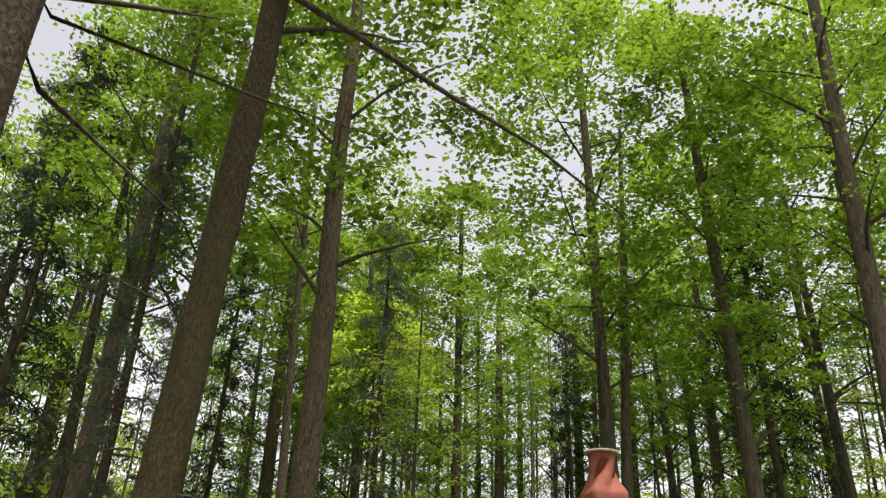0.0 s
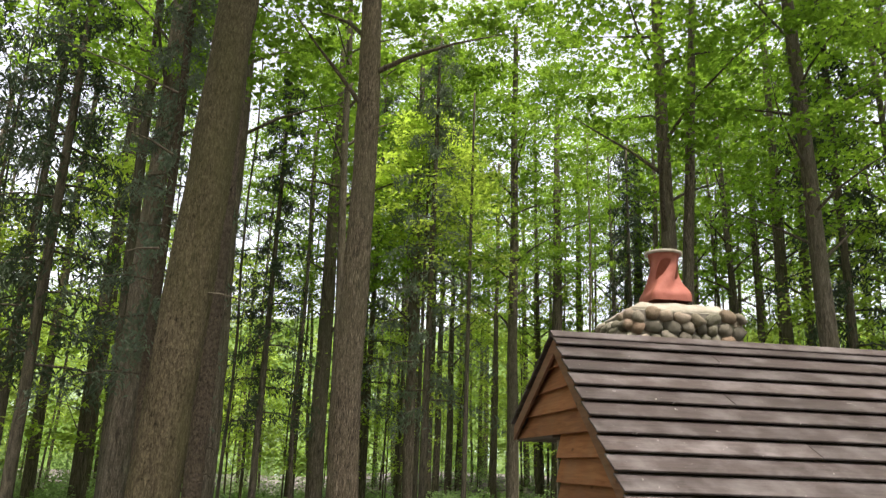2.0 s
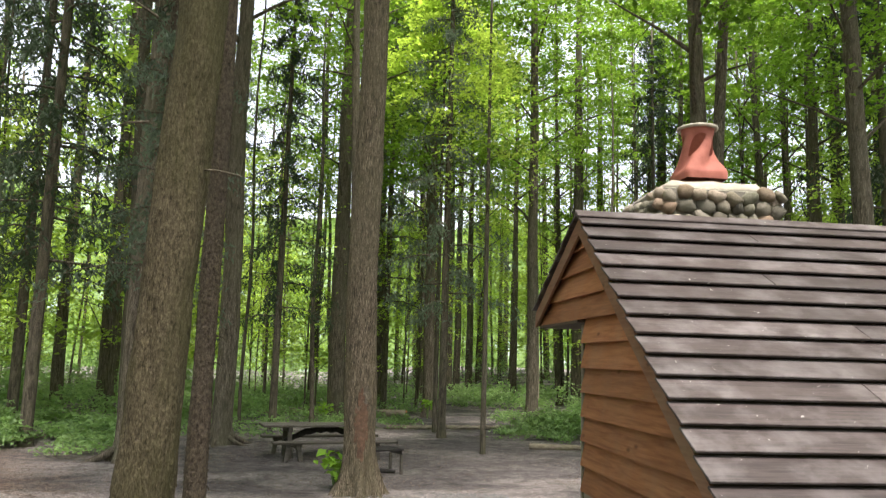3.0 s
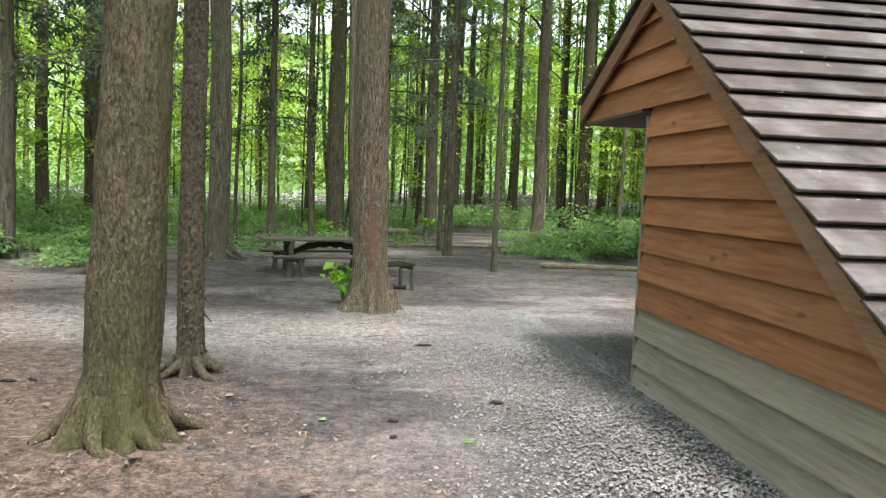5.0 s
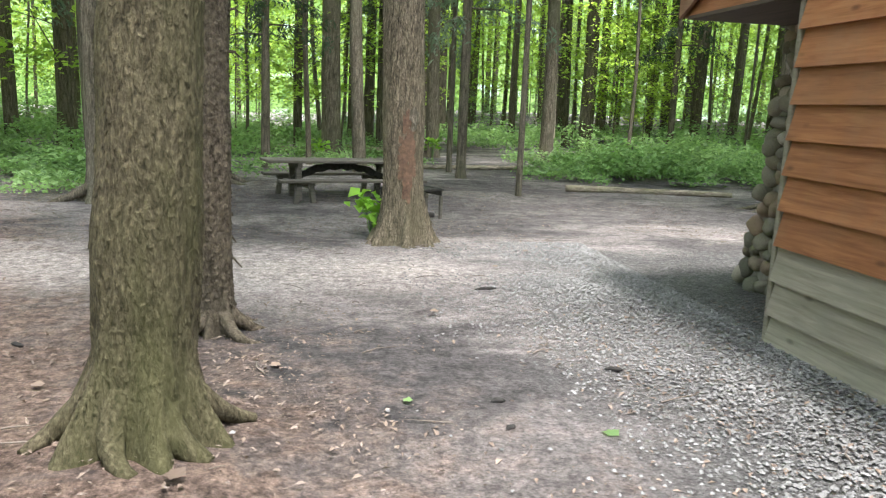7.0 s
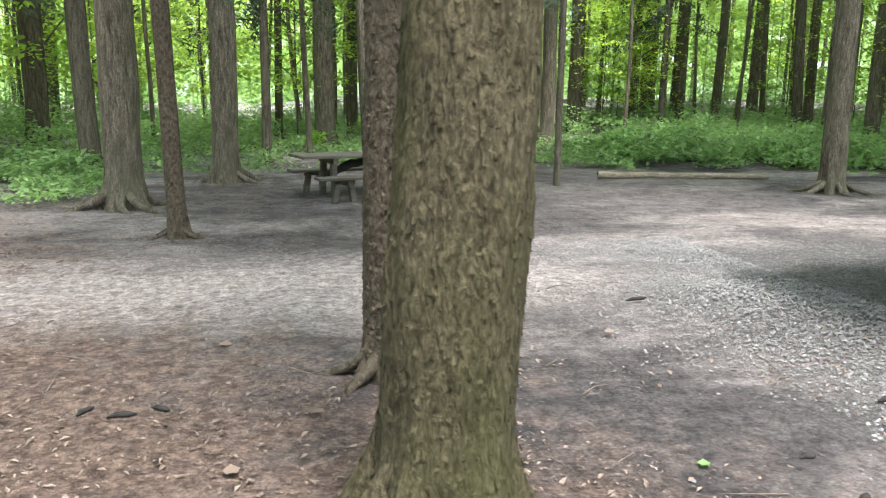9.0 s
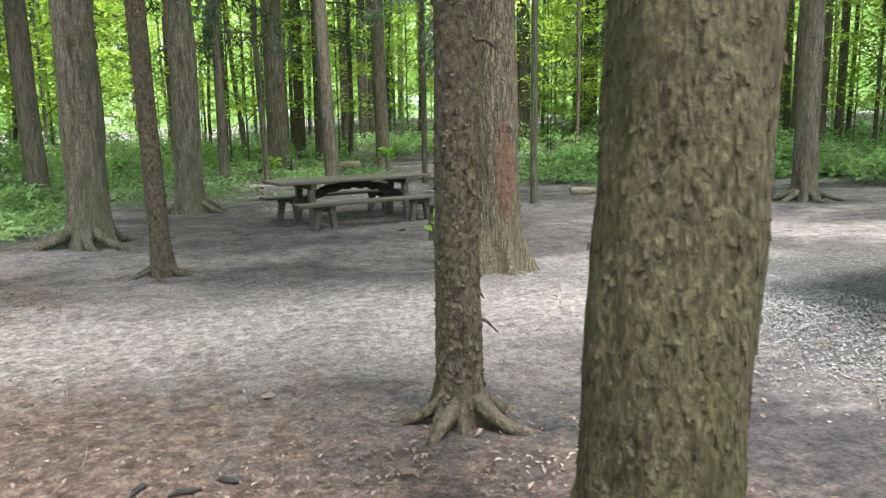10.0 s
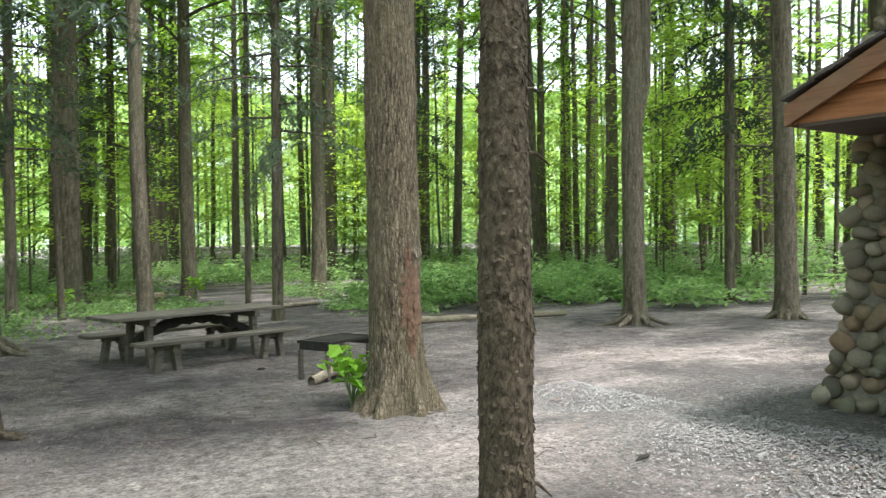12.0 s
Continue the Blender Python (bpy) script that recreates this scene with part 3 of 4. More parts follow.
bark_flakes(oak, "loose_bark", 5, 0.075, 1.9, 1.42, 1.62, 0.02, BARK_GREY, 55, -72, 0.12, "loose grey plate of bark")
# no hole is cut: a black ellipsoid paints the shade inside the hollow
hollow = bmesh.new()
bmesh.ops.create_uvsphere(hollow, u_segments=14, v_segments=10, radius=1, matrix=pose(-0.232, -0.15, 1.62, 0, 0, 33) @ Matrix.Diagonal((0.035, 0.045, 0.22, 1)))
part("hollow", hollow, CHARRED, oak.children[0], "dark narrow hollow in the trunk", True)

# trunks round the clearing: x, y, diameter, height, bark, crown, lean x, lean y
LONE = [
    (-3.62, 17.35, 0.52, 20, BARK_GREY, 1, 0.0, 0.0),
    (-2.70, 14.9, 0.205, 18, BARK_FLAKY, 2, -0.012, 0.0),
    (-4.92, 22.0, 0.40, 19, BARK_DARK, 1, -0.03, 0.0),
    (-2.33, 20.35, 0.48, 20, BARK_GREY, 1, -0.01, 0.0),
    (-8.24, 31.3, 0.55, 21, BARK_DARK, 1, 0.0, 0.0),
    (0.09, 28.8, 0.60, 21, BARK_GREY, 1, -0.006, 0.0),
    (1.72, 36.2, 0.42, 20, BARK_DARK, 1, 0.0, 0.0),
    (7.01, 29.2, 0.46, 20, BARK_GREY, 1, -0.004, 0.0),
    (3.40, 30.2, 0.44, 20, BARK_GREY, 1, -0.01, 0.0),
    (8.11, 17.7, 0.42, 21, BARK_GREY, 1, -0.012, 0.0),
    (15.8, 25.6, 0.45, 20, BARK_GREY, 1, 0.0, 0.0),
    (11.3, 16.6, 0.44, 22, BARK_GREY, 1, -0.03, 0.0),
    (10.9, 12.0, 0.50, 22, BARK_GREY, 1, 0.045, 0.0),
    (4.7, 41.7, 0.45, 20, BARK_DARK, 1, 0.0, 0.0),
    (6.4, 44.6, 0.40, 20, BARK_DARK, 1, 0.0, 0.0),
    (15.0, 46.0, 0.55, 20, BARK_GREY, 1, 0.0, 0.0),
    (17.5, 43.0, 0.80, 21, BARK_DARK, 1, 0.01, 0.0),
    (18.8, 42.5, 0.55, 20, BARK_DARK, 1, 0.02, 0.0),
    (18.3, 38.0, 0.45, 21, BARK_GREY, 1, 0.03, 0.0),
    (21.5, 40.0, 0.55, 20, BARK_GREY, 1, 0.02, 0.0),
    (23.5, 36.0, 0.62, 20, BARK_DARK, 1, 0.0, 0.0),
    (-1.04, 35.7, 0.30, 19, BARK_DARK, 1, 0.0, 0.0),
    (1.2, 39.4, 0.46, 20, BARK_DARK, 1, 0.0, 0.0),
    (5.8, 43.8, 0.5, 20, BARK_DARK, 1, 0.0, 0.0),
    (9.2, 42.7, 0.36, 19, BARK_GREY, 1, 0.0, 0.0),
    (10.7, 36.0, 0.62, 20, BARK_DARK, 1, 0.0, 0.0),
    (-9.5, 36.6, 0.50, 20, BARK_GREY, 1, 0.0, 0.0),
    (24.0, 30.0, 0.55, 20, BARK_GREY, 1, 0.0, 0.0),
    (28.0, 28.0, 0.62, 20, BARK_GREY, 1, 0.0, 0.0),
    (20.5, 18.5, 0.5, 20, BARK_DARK, 1, 0.0, 0.0),
]
WIDE = [(8.11, 17.7), (11.3, 16.6), (7.01, 29.2), (0.09, 28.8), (3.40, 30.2)]
for i, (x, y, dm, h, bark, cr, lx, ly) in enumerate(LONE):
    ob = tree("tree", x, y, dm, h, bark, "tall straight forest tree with a high leafy crown" if cr == 1 else "slim dark trunk with scaly bark and pale needle sprays", TALL[8 + i % 2] if (x, y) in WIDE else CONIFER[1] if cr == 2 else TALL[i % 4] if cr else None, (lx, ly), 28 if y < 24 else 14, 44 if y < 24 else 18, 0.07, (0.7, 0.8, 5), i * 1.7, 0.62 if cr == 2 else 0.85 + 0.05 * (i % 5), i * 67, 0.02, 0.8 if (x, y) in WIDE else 1.3 if cr == 2 else 3.0 + (i % 3), group="forest trees")
    if y < 22:
        roots(ob, dm * 0.62, 7, 0.9 * dm + 0.2, dm * 0.13, bark, i + 10)
    if (x, y) == (7.01, 29.2):
        v, f = tube([(-0.05, -0.16, 0.0), (0.05, -0.2, 2.0), (0.1, -0.18, 4.5), (0.1, -0.1, 8)], (0.17, 0.14, 0.12, 0.03), 8, 0.1)
        part("bare_wood", mesh_np("bare_wood", v, f, BARK_PALE, True), None, ob.children[0], "pale strip of bare sapwood")
    if (x, y) == (8.11, 17.7):
        limb_part(ob, [(-0.06, 0, 3.6), (0.25, 0, 4.6), (0.42, 0.1, 7), (0.8, 0.2, 12), (1.1, 0.3, 17)], (0.17, 0.15, 0.13, 0.10, 0.04), BARK_GREY, 12)

thin = tree("sapling", 3.55, 19.3, 0.13, 11.6, BARK_DARK, "thin dark maple sapling with a few bright green sprays", SAPLING[0], (0.0, 0.0), 10, 16, 0.05, (0.3, 0.5, 4), 1, 0.75, 0, 0.0, 4.5)

dark_tree = tree("spruce_tree", -1.86, 3.9, 0.52, 14, BARK_FLAKY, "thick dark trunk with scaly bark and bare dead branches", None, (0.0, 0.0), 40, 60, 0.10, (0.6, 0.6, 5), 0.5)
limb_part(dark_tree, [(0.0, 0.1, 5.62), (0.1, 0.6, 5.45), (0.62, 0.7, 5.09), (1.16, 0.7, 4.67)], (0.024, 0.020, 0.014, 0.005), BARK_DARK)
limb_part(dark_tree, [(0.0, 0.0, 5.8), (0.1, 0.3, 6.0), (0.61, 0.7, 6.39), (1.1, 0.8, 6.5)], (0.030, 0.028, 0.018, 0.005), BARK_DARK)
limb_part(dark_tree, [(0.0, 0.0, 5.95), (0.1, 0.4, 5.9), (1.5, 0.7, 5.74), (2.4, 0.7, 5.57)], (0.018, 0.016, 0.010, 0.004), BARK_DARK)

for i, (x, y, s) in enumerate([(-6.3, 19.5, 1.0), (-8.6, 24.5, 1.1), (-10.0, 22.0, 1.0), (1.9, 33.0, 1.0), (-1.6, 24.5, 0.75), (-13, 27, 1.1), (14.2, 20.0, 1.0), (-5.5, 40, 1.0), (13.5, 34, 0.9), (3.0, 22.6, 0.8)]):
    tree("conifer_tree", x, y, 0.24 * s + 0.04, 19 * s, BARK_DARK, "dark conifer with drooping needle sprays", CONIFER[i % 2], (0, 0), 14, 20, 0.06, (0.5, 0.6, 5), i, s, i * 50, 0.0, 0.8, group="conifers")

# the rest of the woods, scattered
rng = np.random.default_rng(21)
taken = [(r[0], r[1]) for r in LONE] + [(0.7, 14), (-1.2, 8.4), (-1, 10.3)]


def open_spot(x, y, gap):
    if -7 < x < 10 and -3 < y < 22:
        return False
    if 3 < x < 16 and 15 < y < 31 and abs(x - 9.5) < 6:
        return False
    if abs(x - 4.5 - (y - 25) * 0.1) < 1.4 and 22 < y < 42:
        return False
    return all((x - a) ** 2 + (y - b) ** 2 > gap * gap for a, b in taken)


made = 0
while made < 125:
    ang = rng.uniform(-62, 78)
    dist = 17 + 50 * rng.uniform(0, 1) ** 0.75
    x, y = dist * math.sin(radians(ang)), 4 + dist * math.cos(radians(ang))
    if not open_spot(x, y, 1.3) or (ang < -8 and rng.uniform() < 0.45):
        continue
    taken.append((x, y))
    dm = rng.uniform(0.16, 0.48)
    tree("tree", x, y, dm, rng.uniform(16, 22), (BARK_GREY, BARK_DARK)[made % 2], "tall slender forest tree with a high leafy crown", TALL[4 + made % 4], (rng.normal(0, 0.018), rng.normal(0, 0.018)), 9, 10, 0.03, (0.5, 0.5, 5), made, rng.uniform(0.75, 1.05), rng.uniform(0, 360), 0.03, rng.uniform(0.5, 5.0), group="forest trees")
    made += 1
made = 0
while made < 130:
    ang = rng.uniform(-45, 70)
    dist = 20 + 36 * rng.uniform(0, 1)
    x, y = dist * math.sin(radians(ang)), 4 + dist * math.cos(radians(ang))
    if not open_spot(x, y, 0.8):
        continue
    taken.append((x, y))
    tree("pole_tree", x, y, rng.uniform(0.09, 0.2), rng.uniform(12, 20), (BARK_GREY, BARK_DARK)[made % 2], "thin bare pole of a young forest tree", None, (rng.normal(0, 0.03), rng.normal(0, 0.03)), 7, 9, 0.02, (0.3, 0.4, 4), made, bend=0.06, group="young poles")
    made += 1
made = 0
while made < 230:
    ang = rng.uniform(-58, 75)
    dist = 19 + 48 * rng.uniform(0, 1) ** 0.8
    x, y = dist * math.sin(radians(ang)), 4 + dist * math.cos(radians(ang))
    if not open_spot(x, y, 0.6):
        continue
    s = rng.uniform(0.9, 1.7)
    tree("sapling", x, y, 0.05 * s, 6.8 * s, BARK_DARK, "young maple with layered bright green leaves", SAPLING[made % 3], (0, 0), 6, 6, 0.0, (0.2, 0.3, 4), made, s, rng.uniform(0, 360), 0.02, 0.0, group="saplings")
    made += 1
# unseen ring of trees added behind the viewpoint, on the sunward side
for i, a in enumerate(range(100, 300, 16)):
    tree("tree", 14 * math.sin(radians(a)) * (1 + 0.3 * (i % 2)), 2 + 15 * math.cos(radians(a)), 0.4, 20, BARK_GREY, "tall straight forest tree with a high leafy crown", TALL[i % 4], (0, 0), 10, 8, 0.03, (0.5, 0.5, 5), i, 1.0, i * 50, 0.0, 1.0, group="forest trees")
# bright young maple standing behind the oak
tree("sapling", 3.0, 24.3, 0.15, 12.4, BARK_DARK, "young maple with a dense bright green dome of leaves", DOME, (0, 0), 8, 10, 0.0, (0.2, 0.3, 4), 3, 1.0, 20, 0.0, 0.0)


# ---- the shelter ----
WX, RX0, RX1 = 2.97, 2.80, 6.95            # gable wall, west and east edges of the roof
RIDGE, FRONT, BACK = (9.42, 3.62), (11.30, 2.72), (5.55, 0.64)   # y, z of the roof's profile
SLOPE_B = (RIDGE[1] - BACK[1]) / (RIDGE[0] - BACK[0])
SLOPE_F = (RIDGE[1] - FRONT[1]) / (FRONT[0] - RIDGE[0])


def roof_under(y):
    """Height of the underside of the roof deck above y."""
    return RIDGE[1] - 0.06 - (SLOPE_B * (RIDGE[0] - y) if y < RIDGE[0] else SLOPE_F * (y - RIDGE[0]))


def y_back(z):
    return RIDGE[0] - (RIDGE[1] - 0.07 - z) / SLOPE_B


def y_front(z):
    return RIDGE[0] + (RIDGE[1] - 0.07 - z) / SLOPE_F


def build_shelter():
    s = empty("log_shelter", Matrix.Translation((WX, 9.6, 0)))
    inv = Matrix.Translation((-WX, -9.6, 0))

    def p(name, bm, mat, label="", parent=None):
        bm.transform(inv)
        return part(name, bm, mat, parent or s, label)
    # solid wall cores behind the boards
    walls = []
    for xa, xb in ((WX + 0.03, WX + 0.13), (6.65, 6.75)):
        walls += [p("wall", prism([(5.95, 0.0), (9.58, 0.0), (9.58, roof_under(9.58)), (RIDGE[0], RIDGE[1] - 0.09), (5.95, roof_under(5.95))], 0, xa, xb), SHADED_WOOD)]
    p("wall", prism([(WX + 0.13, 0.0), (6.65, 0.0), (6.65, roof_under(6.0) - 0.02), (WX + 0.13, roof_under(6.0) - 0.02)], 1, 5.95, 6.05), SHADED_WOOD)
    p("wall", prism([(WX + 0.13, 0.0), (6.65, 0.0), (6.65, 2.5), (WX + 0.13, 2.5)], 1, 9.46, 9.56), SHADED_WOOD)
    p("soffit", prism([(WX - 0.12, 9.6), (6.85, 9.6), (6.85, 11.2), (WX - 0.12, 11.2)], 2, 2.50, 2.53), SHADED_WOOD)
    # clapboards on the gable, lapped, trimmed to the roof
    z, k = 0.02, 0
    exp = 0.2515
    while z < RIDGE[1] - 0.2:
        zt = min(z + exp + 0.03, RIDGE[1] - 0.1)
        out = 2.53 < z + 0.05
        far0 = min(y_front(z), FRONT[0] - 0.04) if out else 9.60
        far1 = min(y_front(zt), FRONT[0] - 0.04) if out else 9.60
        near0, near1 = max(5.95, y_back(z)), max(5.95, y_back(zt))
        bm = bmesh.new()
        lo, hi = (0.08, 0.018) if not out else (0.10, 0.038)
        q = []
        for y0, y1, xo0, xo1 in ((near0, near1, lo, hi),):
            for yy, zz, xx in ((near0, z, WX - lo), (far0, z, WX - lo), (far1, zt, WX - hi), (near1, zt, WX - hi), (near0, z, WX - lo + 0.03), (far0, z, WX - lo + 0.03), (far1, zt, WX - hi + 0.025), (near1, zt, WX - hi + 0.025)):
                q.append(bm.verts.new((xx, yy, zz + 0.006 * math.sin(yy * 3 + k))))
        for f in ((0, 1, 2, 3), (7, 6, 5, 4), (0, 4, 5, 1), (1, 5, 6, 2), (2, 6, 7, 3), (3, 7, 4, 0)):
            bm.faces.new([q[i] for i in f])
        bmesh.ops.recalc_face_normals(bm, faces=bm.faces)
        grey = k < 3
        p("siding_board", bm, SIDING_GREY if grey else SIDING, "greyed weathered board" if grey else "", walls[0])
        z += exp
        k += 1
    p("corner_board", boxed((0.025, 0.05, 2.46), pose(WX - 0.045, 9.625, 1.25)), SIDING_GREY)
    # rake boards on both gables
    for x in (RX0 + 0.01, RX1 - 0.04):
        for (ya, za), (yb, zb), nm in ((RIDGE, BACK, "rake_board"), (RIDGE, FRONT, "rake_board")):
            d = 0.17
            p(nm, prism([(ya, za - 0.035), (yb, zb - 0.035), (yb, zb - 0.035 - d), (ya, za - 0.035 - d)], 0, x, x + 0.03), TRIM_WOOD)
    p("fascia", boxed((RX1 - RX0 - 0.1, 0.03, 0.16), pose((RX0 + RX1) / 2, FRONT[0] - 0.015, FRONT[1] - 0.12)), TRIM_WOOD)
    # decking under the planks
    deck = p("roof_deck", prism([(RIDGE[0], RIDGE[1] - 0.03), (BACK[0] + 0.02, BACK[1] - 0.03), (BACK[0] + 0.02, BACK[1] - 0.06), (RIDGE[0], RIDGE[1] - 0.06), (FRONT[0] - 0.02, FRONT[1] - 0.06), (FRONT[0] - 0.02, FRONT[1] - 0.03)], 0, RX0 + 0.045, RX1 - 0.045), SHADED_WOOD)
    # lapped roof planks
    length = math.hypot(RIDGE[0] - BACK[0], RIDGE[1] - BACK[1])
    ang = math.atan(SLOPE_B)
    rr = random.Random(4)
    n = round(length / 0.275)
    for i in range(n):
        d = (i + 0.5) * length / n
        m = pose(0, RIDGE[0] - d * math.cos(ang), RIDGE[1] - d * math.sin(ang), 0, 0, 0) @ pose(0, 0, 0.012, math.degrees(ang) - 10)
        cuts = [RX0 - 0.03, RX1 + 0.03]
        if i % 3 == 1:
            cuts.insert(1, rr.uniform(4.2, 5.8))
        for a, b in zip(cuts, cuts[1:]):
            bm = bmesh.new()
            box(bm, (b - a - 0.006, length / n + 0.02, 0.022), Matrix.Translation(((a + b) / 2, 0, 0.018)), 0.004)
            bm.transform(m)
            p("roof_plank", bm, ROOF_WOOD, "", deck)
    p("ridge_board", boxed((RX1 - RX0 + 0.06, 0.15, 0.03), pose((RX0 + RX1) / 2, RIDGE[0] - 0.05, RIDGE[1] + 0.012, math.degrees(ang) - 4)), ROOF_WOOD)
    lf = math.hypot(FRONT[0] - RIDGE[0], RIDGE[1] - FRONT[1])
    af = math.atan(SLOPE_F)
    for i in range(7):
        d = (i + 0.5) * lf / 7
        bm = boxed((RX1 - RX0 + 0.06, lf / 7 + 0.02, 0.034), pose((RX0 + RX1) / 2, RIDGE[0] + d * math.cos(af), RIDGE[1] - d * math.sin(af) + 0.012, -math.degrees(af) + 3.6), 0.005)
        p("roof_plank", bm, ROOF_WOOD, "", deck)
    return tagged(s, "small stained wooden shelter with lapped siding and plank roof", "shelter")


build_shelter()


def rock_meshes(count, sub, mat, name="stone"):
    out = []
    for k in range(count):
        bm = bmesh.new()
        bmesh.ops.create_icosphere(bm, subdivisions=sub, radius=1.0)
        for v in bm.verts:
            c = v.co
            v.co = c * (1 + 0.38 * noise.noise(c * 1.1 + Vector((k * 7.1, 0, 0))) + 0.08 * noise.noise(c * 2.7 + Vector((0, k * 3.3, 0))))
            v.co = Vector([math.copysign(abs(q) ** 0.75, q) for q in v.co])
        out.append(mesh_of(name, bm, mat))
    return out


def build_chimney():
    ch = empty("stone_chimney", Matrix.Translation((4.6, 10.6, 0)))
    bot = (3.84, 5.50, 9.95, 11.45)
    top = (3.93, 5.28, 9.85, 10.95)
    z1 = 4.08

    def at(u):
        return [a + (b - a) * u for a, b in zip(bot, top)]
    bm = bmesh.new()
    rings = []
    for u in (0.0, 1.0):
        a, b, c, d = at(u)
        rings.append([bm.verts.new((x - 4.6, y - 10.6, z1 * u - 0.1 * (1 - u))) for x, y in ((a, c), (b, c), (b, d), (a, d))])
    bm.faces.new(rings[1])
    for i in range(4):
        j = (i + 1) % 4
        bm.faces.new((rings[0][i], rings[0][j], rings[1][j], rings[1][i]))
    part("mortar_core", bm, MORTAR, ch)
    rocks = rock_meshes(8, 2, STONE)
    rr = random.Random(9)
    # west side, south head above the roof, north face, east head
    for face, zlo in (("west", 0.0), ("south", 3.45), ("north", 0.0), ("east", 3.0)):
        z = zlo + 0.10
        while z < z1 - 0.02:
            h = rr.uniform(0.11, 0.17)
            a, b, c, d = at(z / z1)
            lo, hi = (c, d) if face in ("west", "east") else (a, b)
            t = lo - 0.02
            while t < hi:
                w = rr.uniform(0.11, 0.25)
                m = t + w / 2
                xyz = {"west": (a, m), "east": (b, m), "south": (m, c), "north": (m, d)}[face]
                ob = new("stone", rr.choice(rocks))
                ob.parent = ch
                turn = 90 if face in ("west", "east") else 0
                ob.matrix_basis = pose(xyz[0] - 4.6, xyz[1] - 10.6, min(z + h / 2 - 0.05, z1 - 0.06) + rr.uniform(-0.045, 0.045), rr.uniform(-15, 15), rr.uniform(-40, 40), turn + rr.uniform(-15, 15)) @ Matrix.Diagonal((w * 0.50, rr.uniform(0.07, 0.12), h * rr.uniform(0.48, 0.66), 1))
                t += w
            z += h
    bm = bmesh.new()
    box(bm, (1.34, 1.08, 0.09), pose(0.0, -0.2, 4.10))
    bmesh.ops.subdivide_edges(bm, edges=bm.edges[:], cuts=7, use_grid_fill=True)
    for v in bm.verts:
        r = max(abs(v.co.x) / 0.67, abs(v.co.y + 0.2) / 0.54)
        if v.co.z > 4.09:
            v.co.z += 0.15 * math.sqrt(max(0.0, 1 - r * r)) - 0.04 + 0.03 * noise.noise(v.co * 4)
        v.co += Vector((0.03 * noise.noise(v.co * 5), 0.03 * noise.noise(v.co * 5 + Vector((9, 0, 0))), 0))
    part("mortar_cap", bm, CAP, ch, "pale rounded mortar cap", True)
    tagged(ch, "broad fieldstone chimney of rounded mixed stones", "chimney")
    # flue pot: a square foot, twisting to a flared round mouth
    pot = empty("chimney_pot", Matrix.Translation((4.53, 10.25, 4.26)))
    bm = bmesh.new()
    rows = 26
    sides = 32
    ringv = []
    for i in range(rows + 1):
        u = i / rows
        z = 0.66 * u
        if u < 0.14:
            r, sq = 0.265, 1.0
        else:
            w = (u - 0.14) / 0.86
            r, sq = 0.178 + 0.087 * (1 - w) ** 2.0 + 0.022 * w ** 6, max(0.0, 1 - 1.5 * w)
        ring = []
        for k in range(sides):
            th = 2 * math.pi * k / sides
            square = 1 / max(abs(math.cos(th)), abs(math.sin(th)))
            twist = 0.9 * max(0.0, u - 0.14) * 2.2
            flute = 1 - 0.30 * (math.sin(math.pi * max(0, min(1, (u - 0.14) / 0.74))) ** 0.7) * abs(math.cos(2 * (th - twist))) ** 3
            rad = r * (1 + (square - 1) * 0.8 * sq) * flute
            ring.append(bm.verts.new((rad * math.cos(th), rad * math.sin(th), z)))
        ringv.append(ring)
    for r, zz in ((0.18, 0.66), (0.17, 0.3)):
        ringv.append([bm.verts.new((r * math.cos(2 * math.pi * k / sides), r * math.sin(2 * math.pi * k / sides), zz)) for k in range(sides)])
    for a, b in zip(ringv, ringv[1:]):
        for k in range(sides):
            j = (k + 1) % sides
            bm.faces.new((a[k], a[j], b[j], b[k]))
    bm.faces.new(ringv[-1])
    body = part("pot_body", bm, TERRACOTTA, pot, "", True)
    v, f = tube([(0.222 * math.cos(2 * math.pi * k / 32), 0.222 * math.sin(2 * math.pi * k / 32), 0.655) for k in range(33)], [0.022] * 33, 8)
    part("rim", mesh_np("rim", v, f, CAP, True), None, body, "pale worn rim")
    tagged(pot, "red terracotta chimney pot with twisted fluted neck", "chimney pot")


build_chimney()


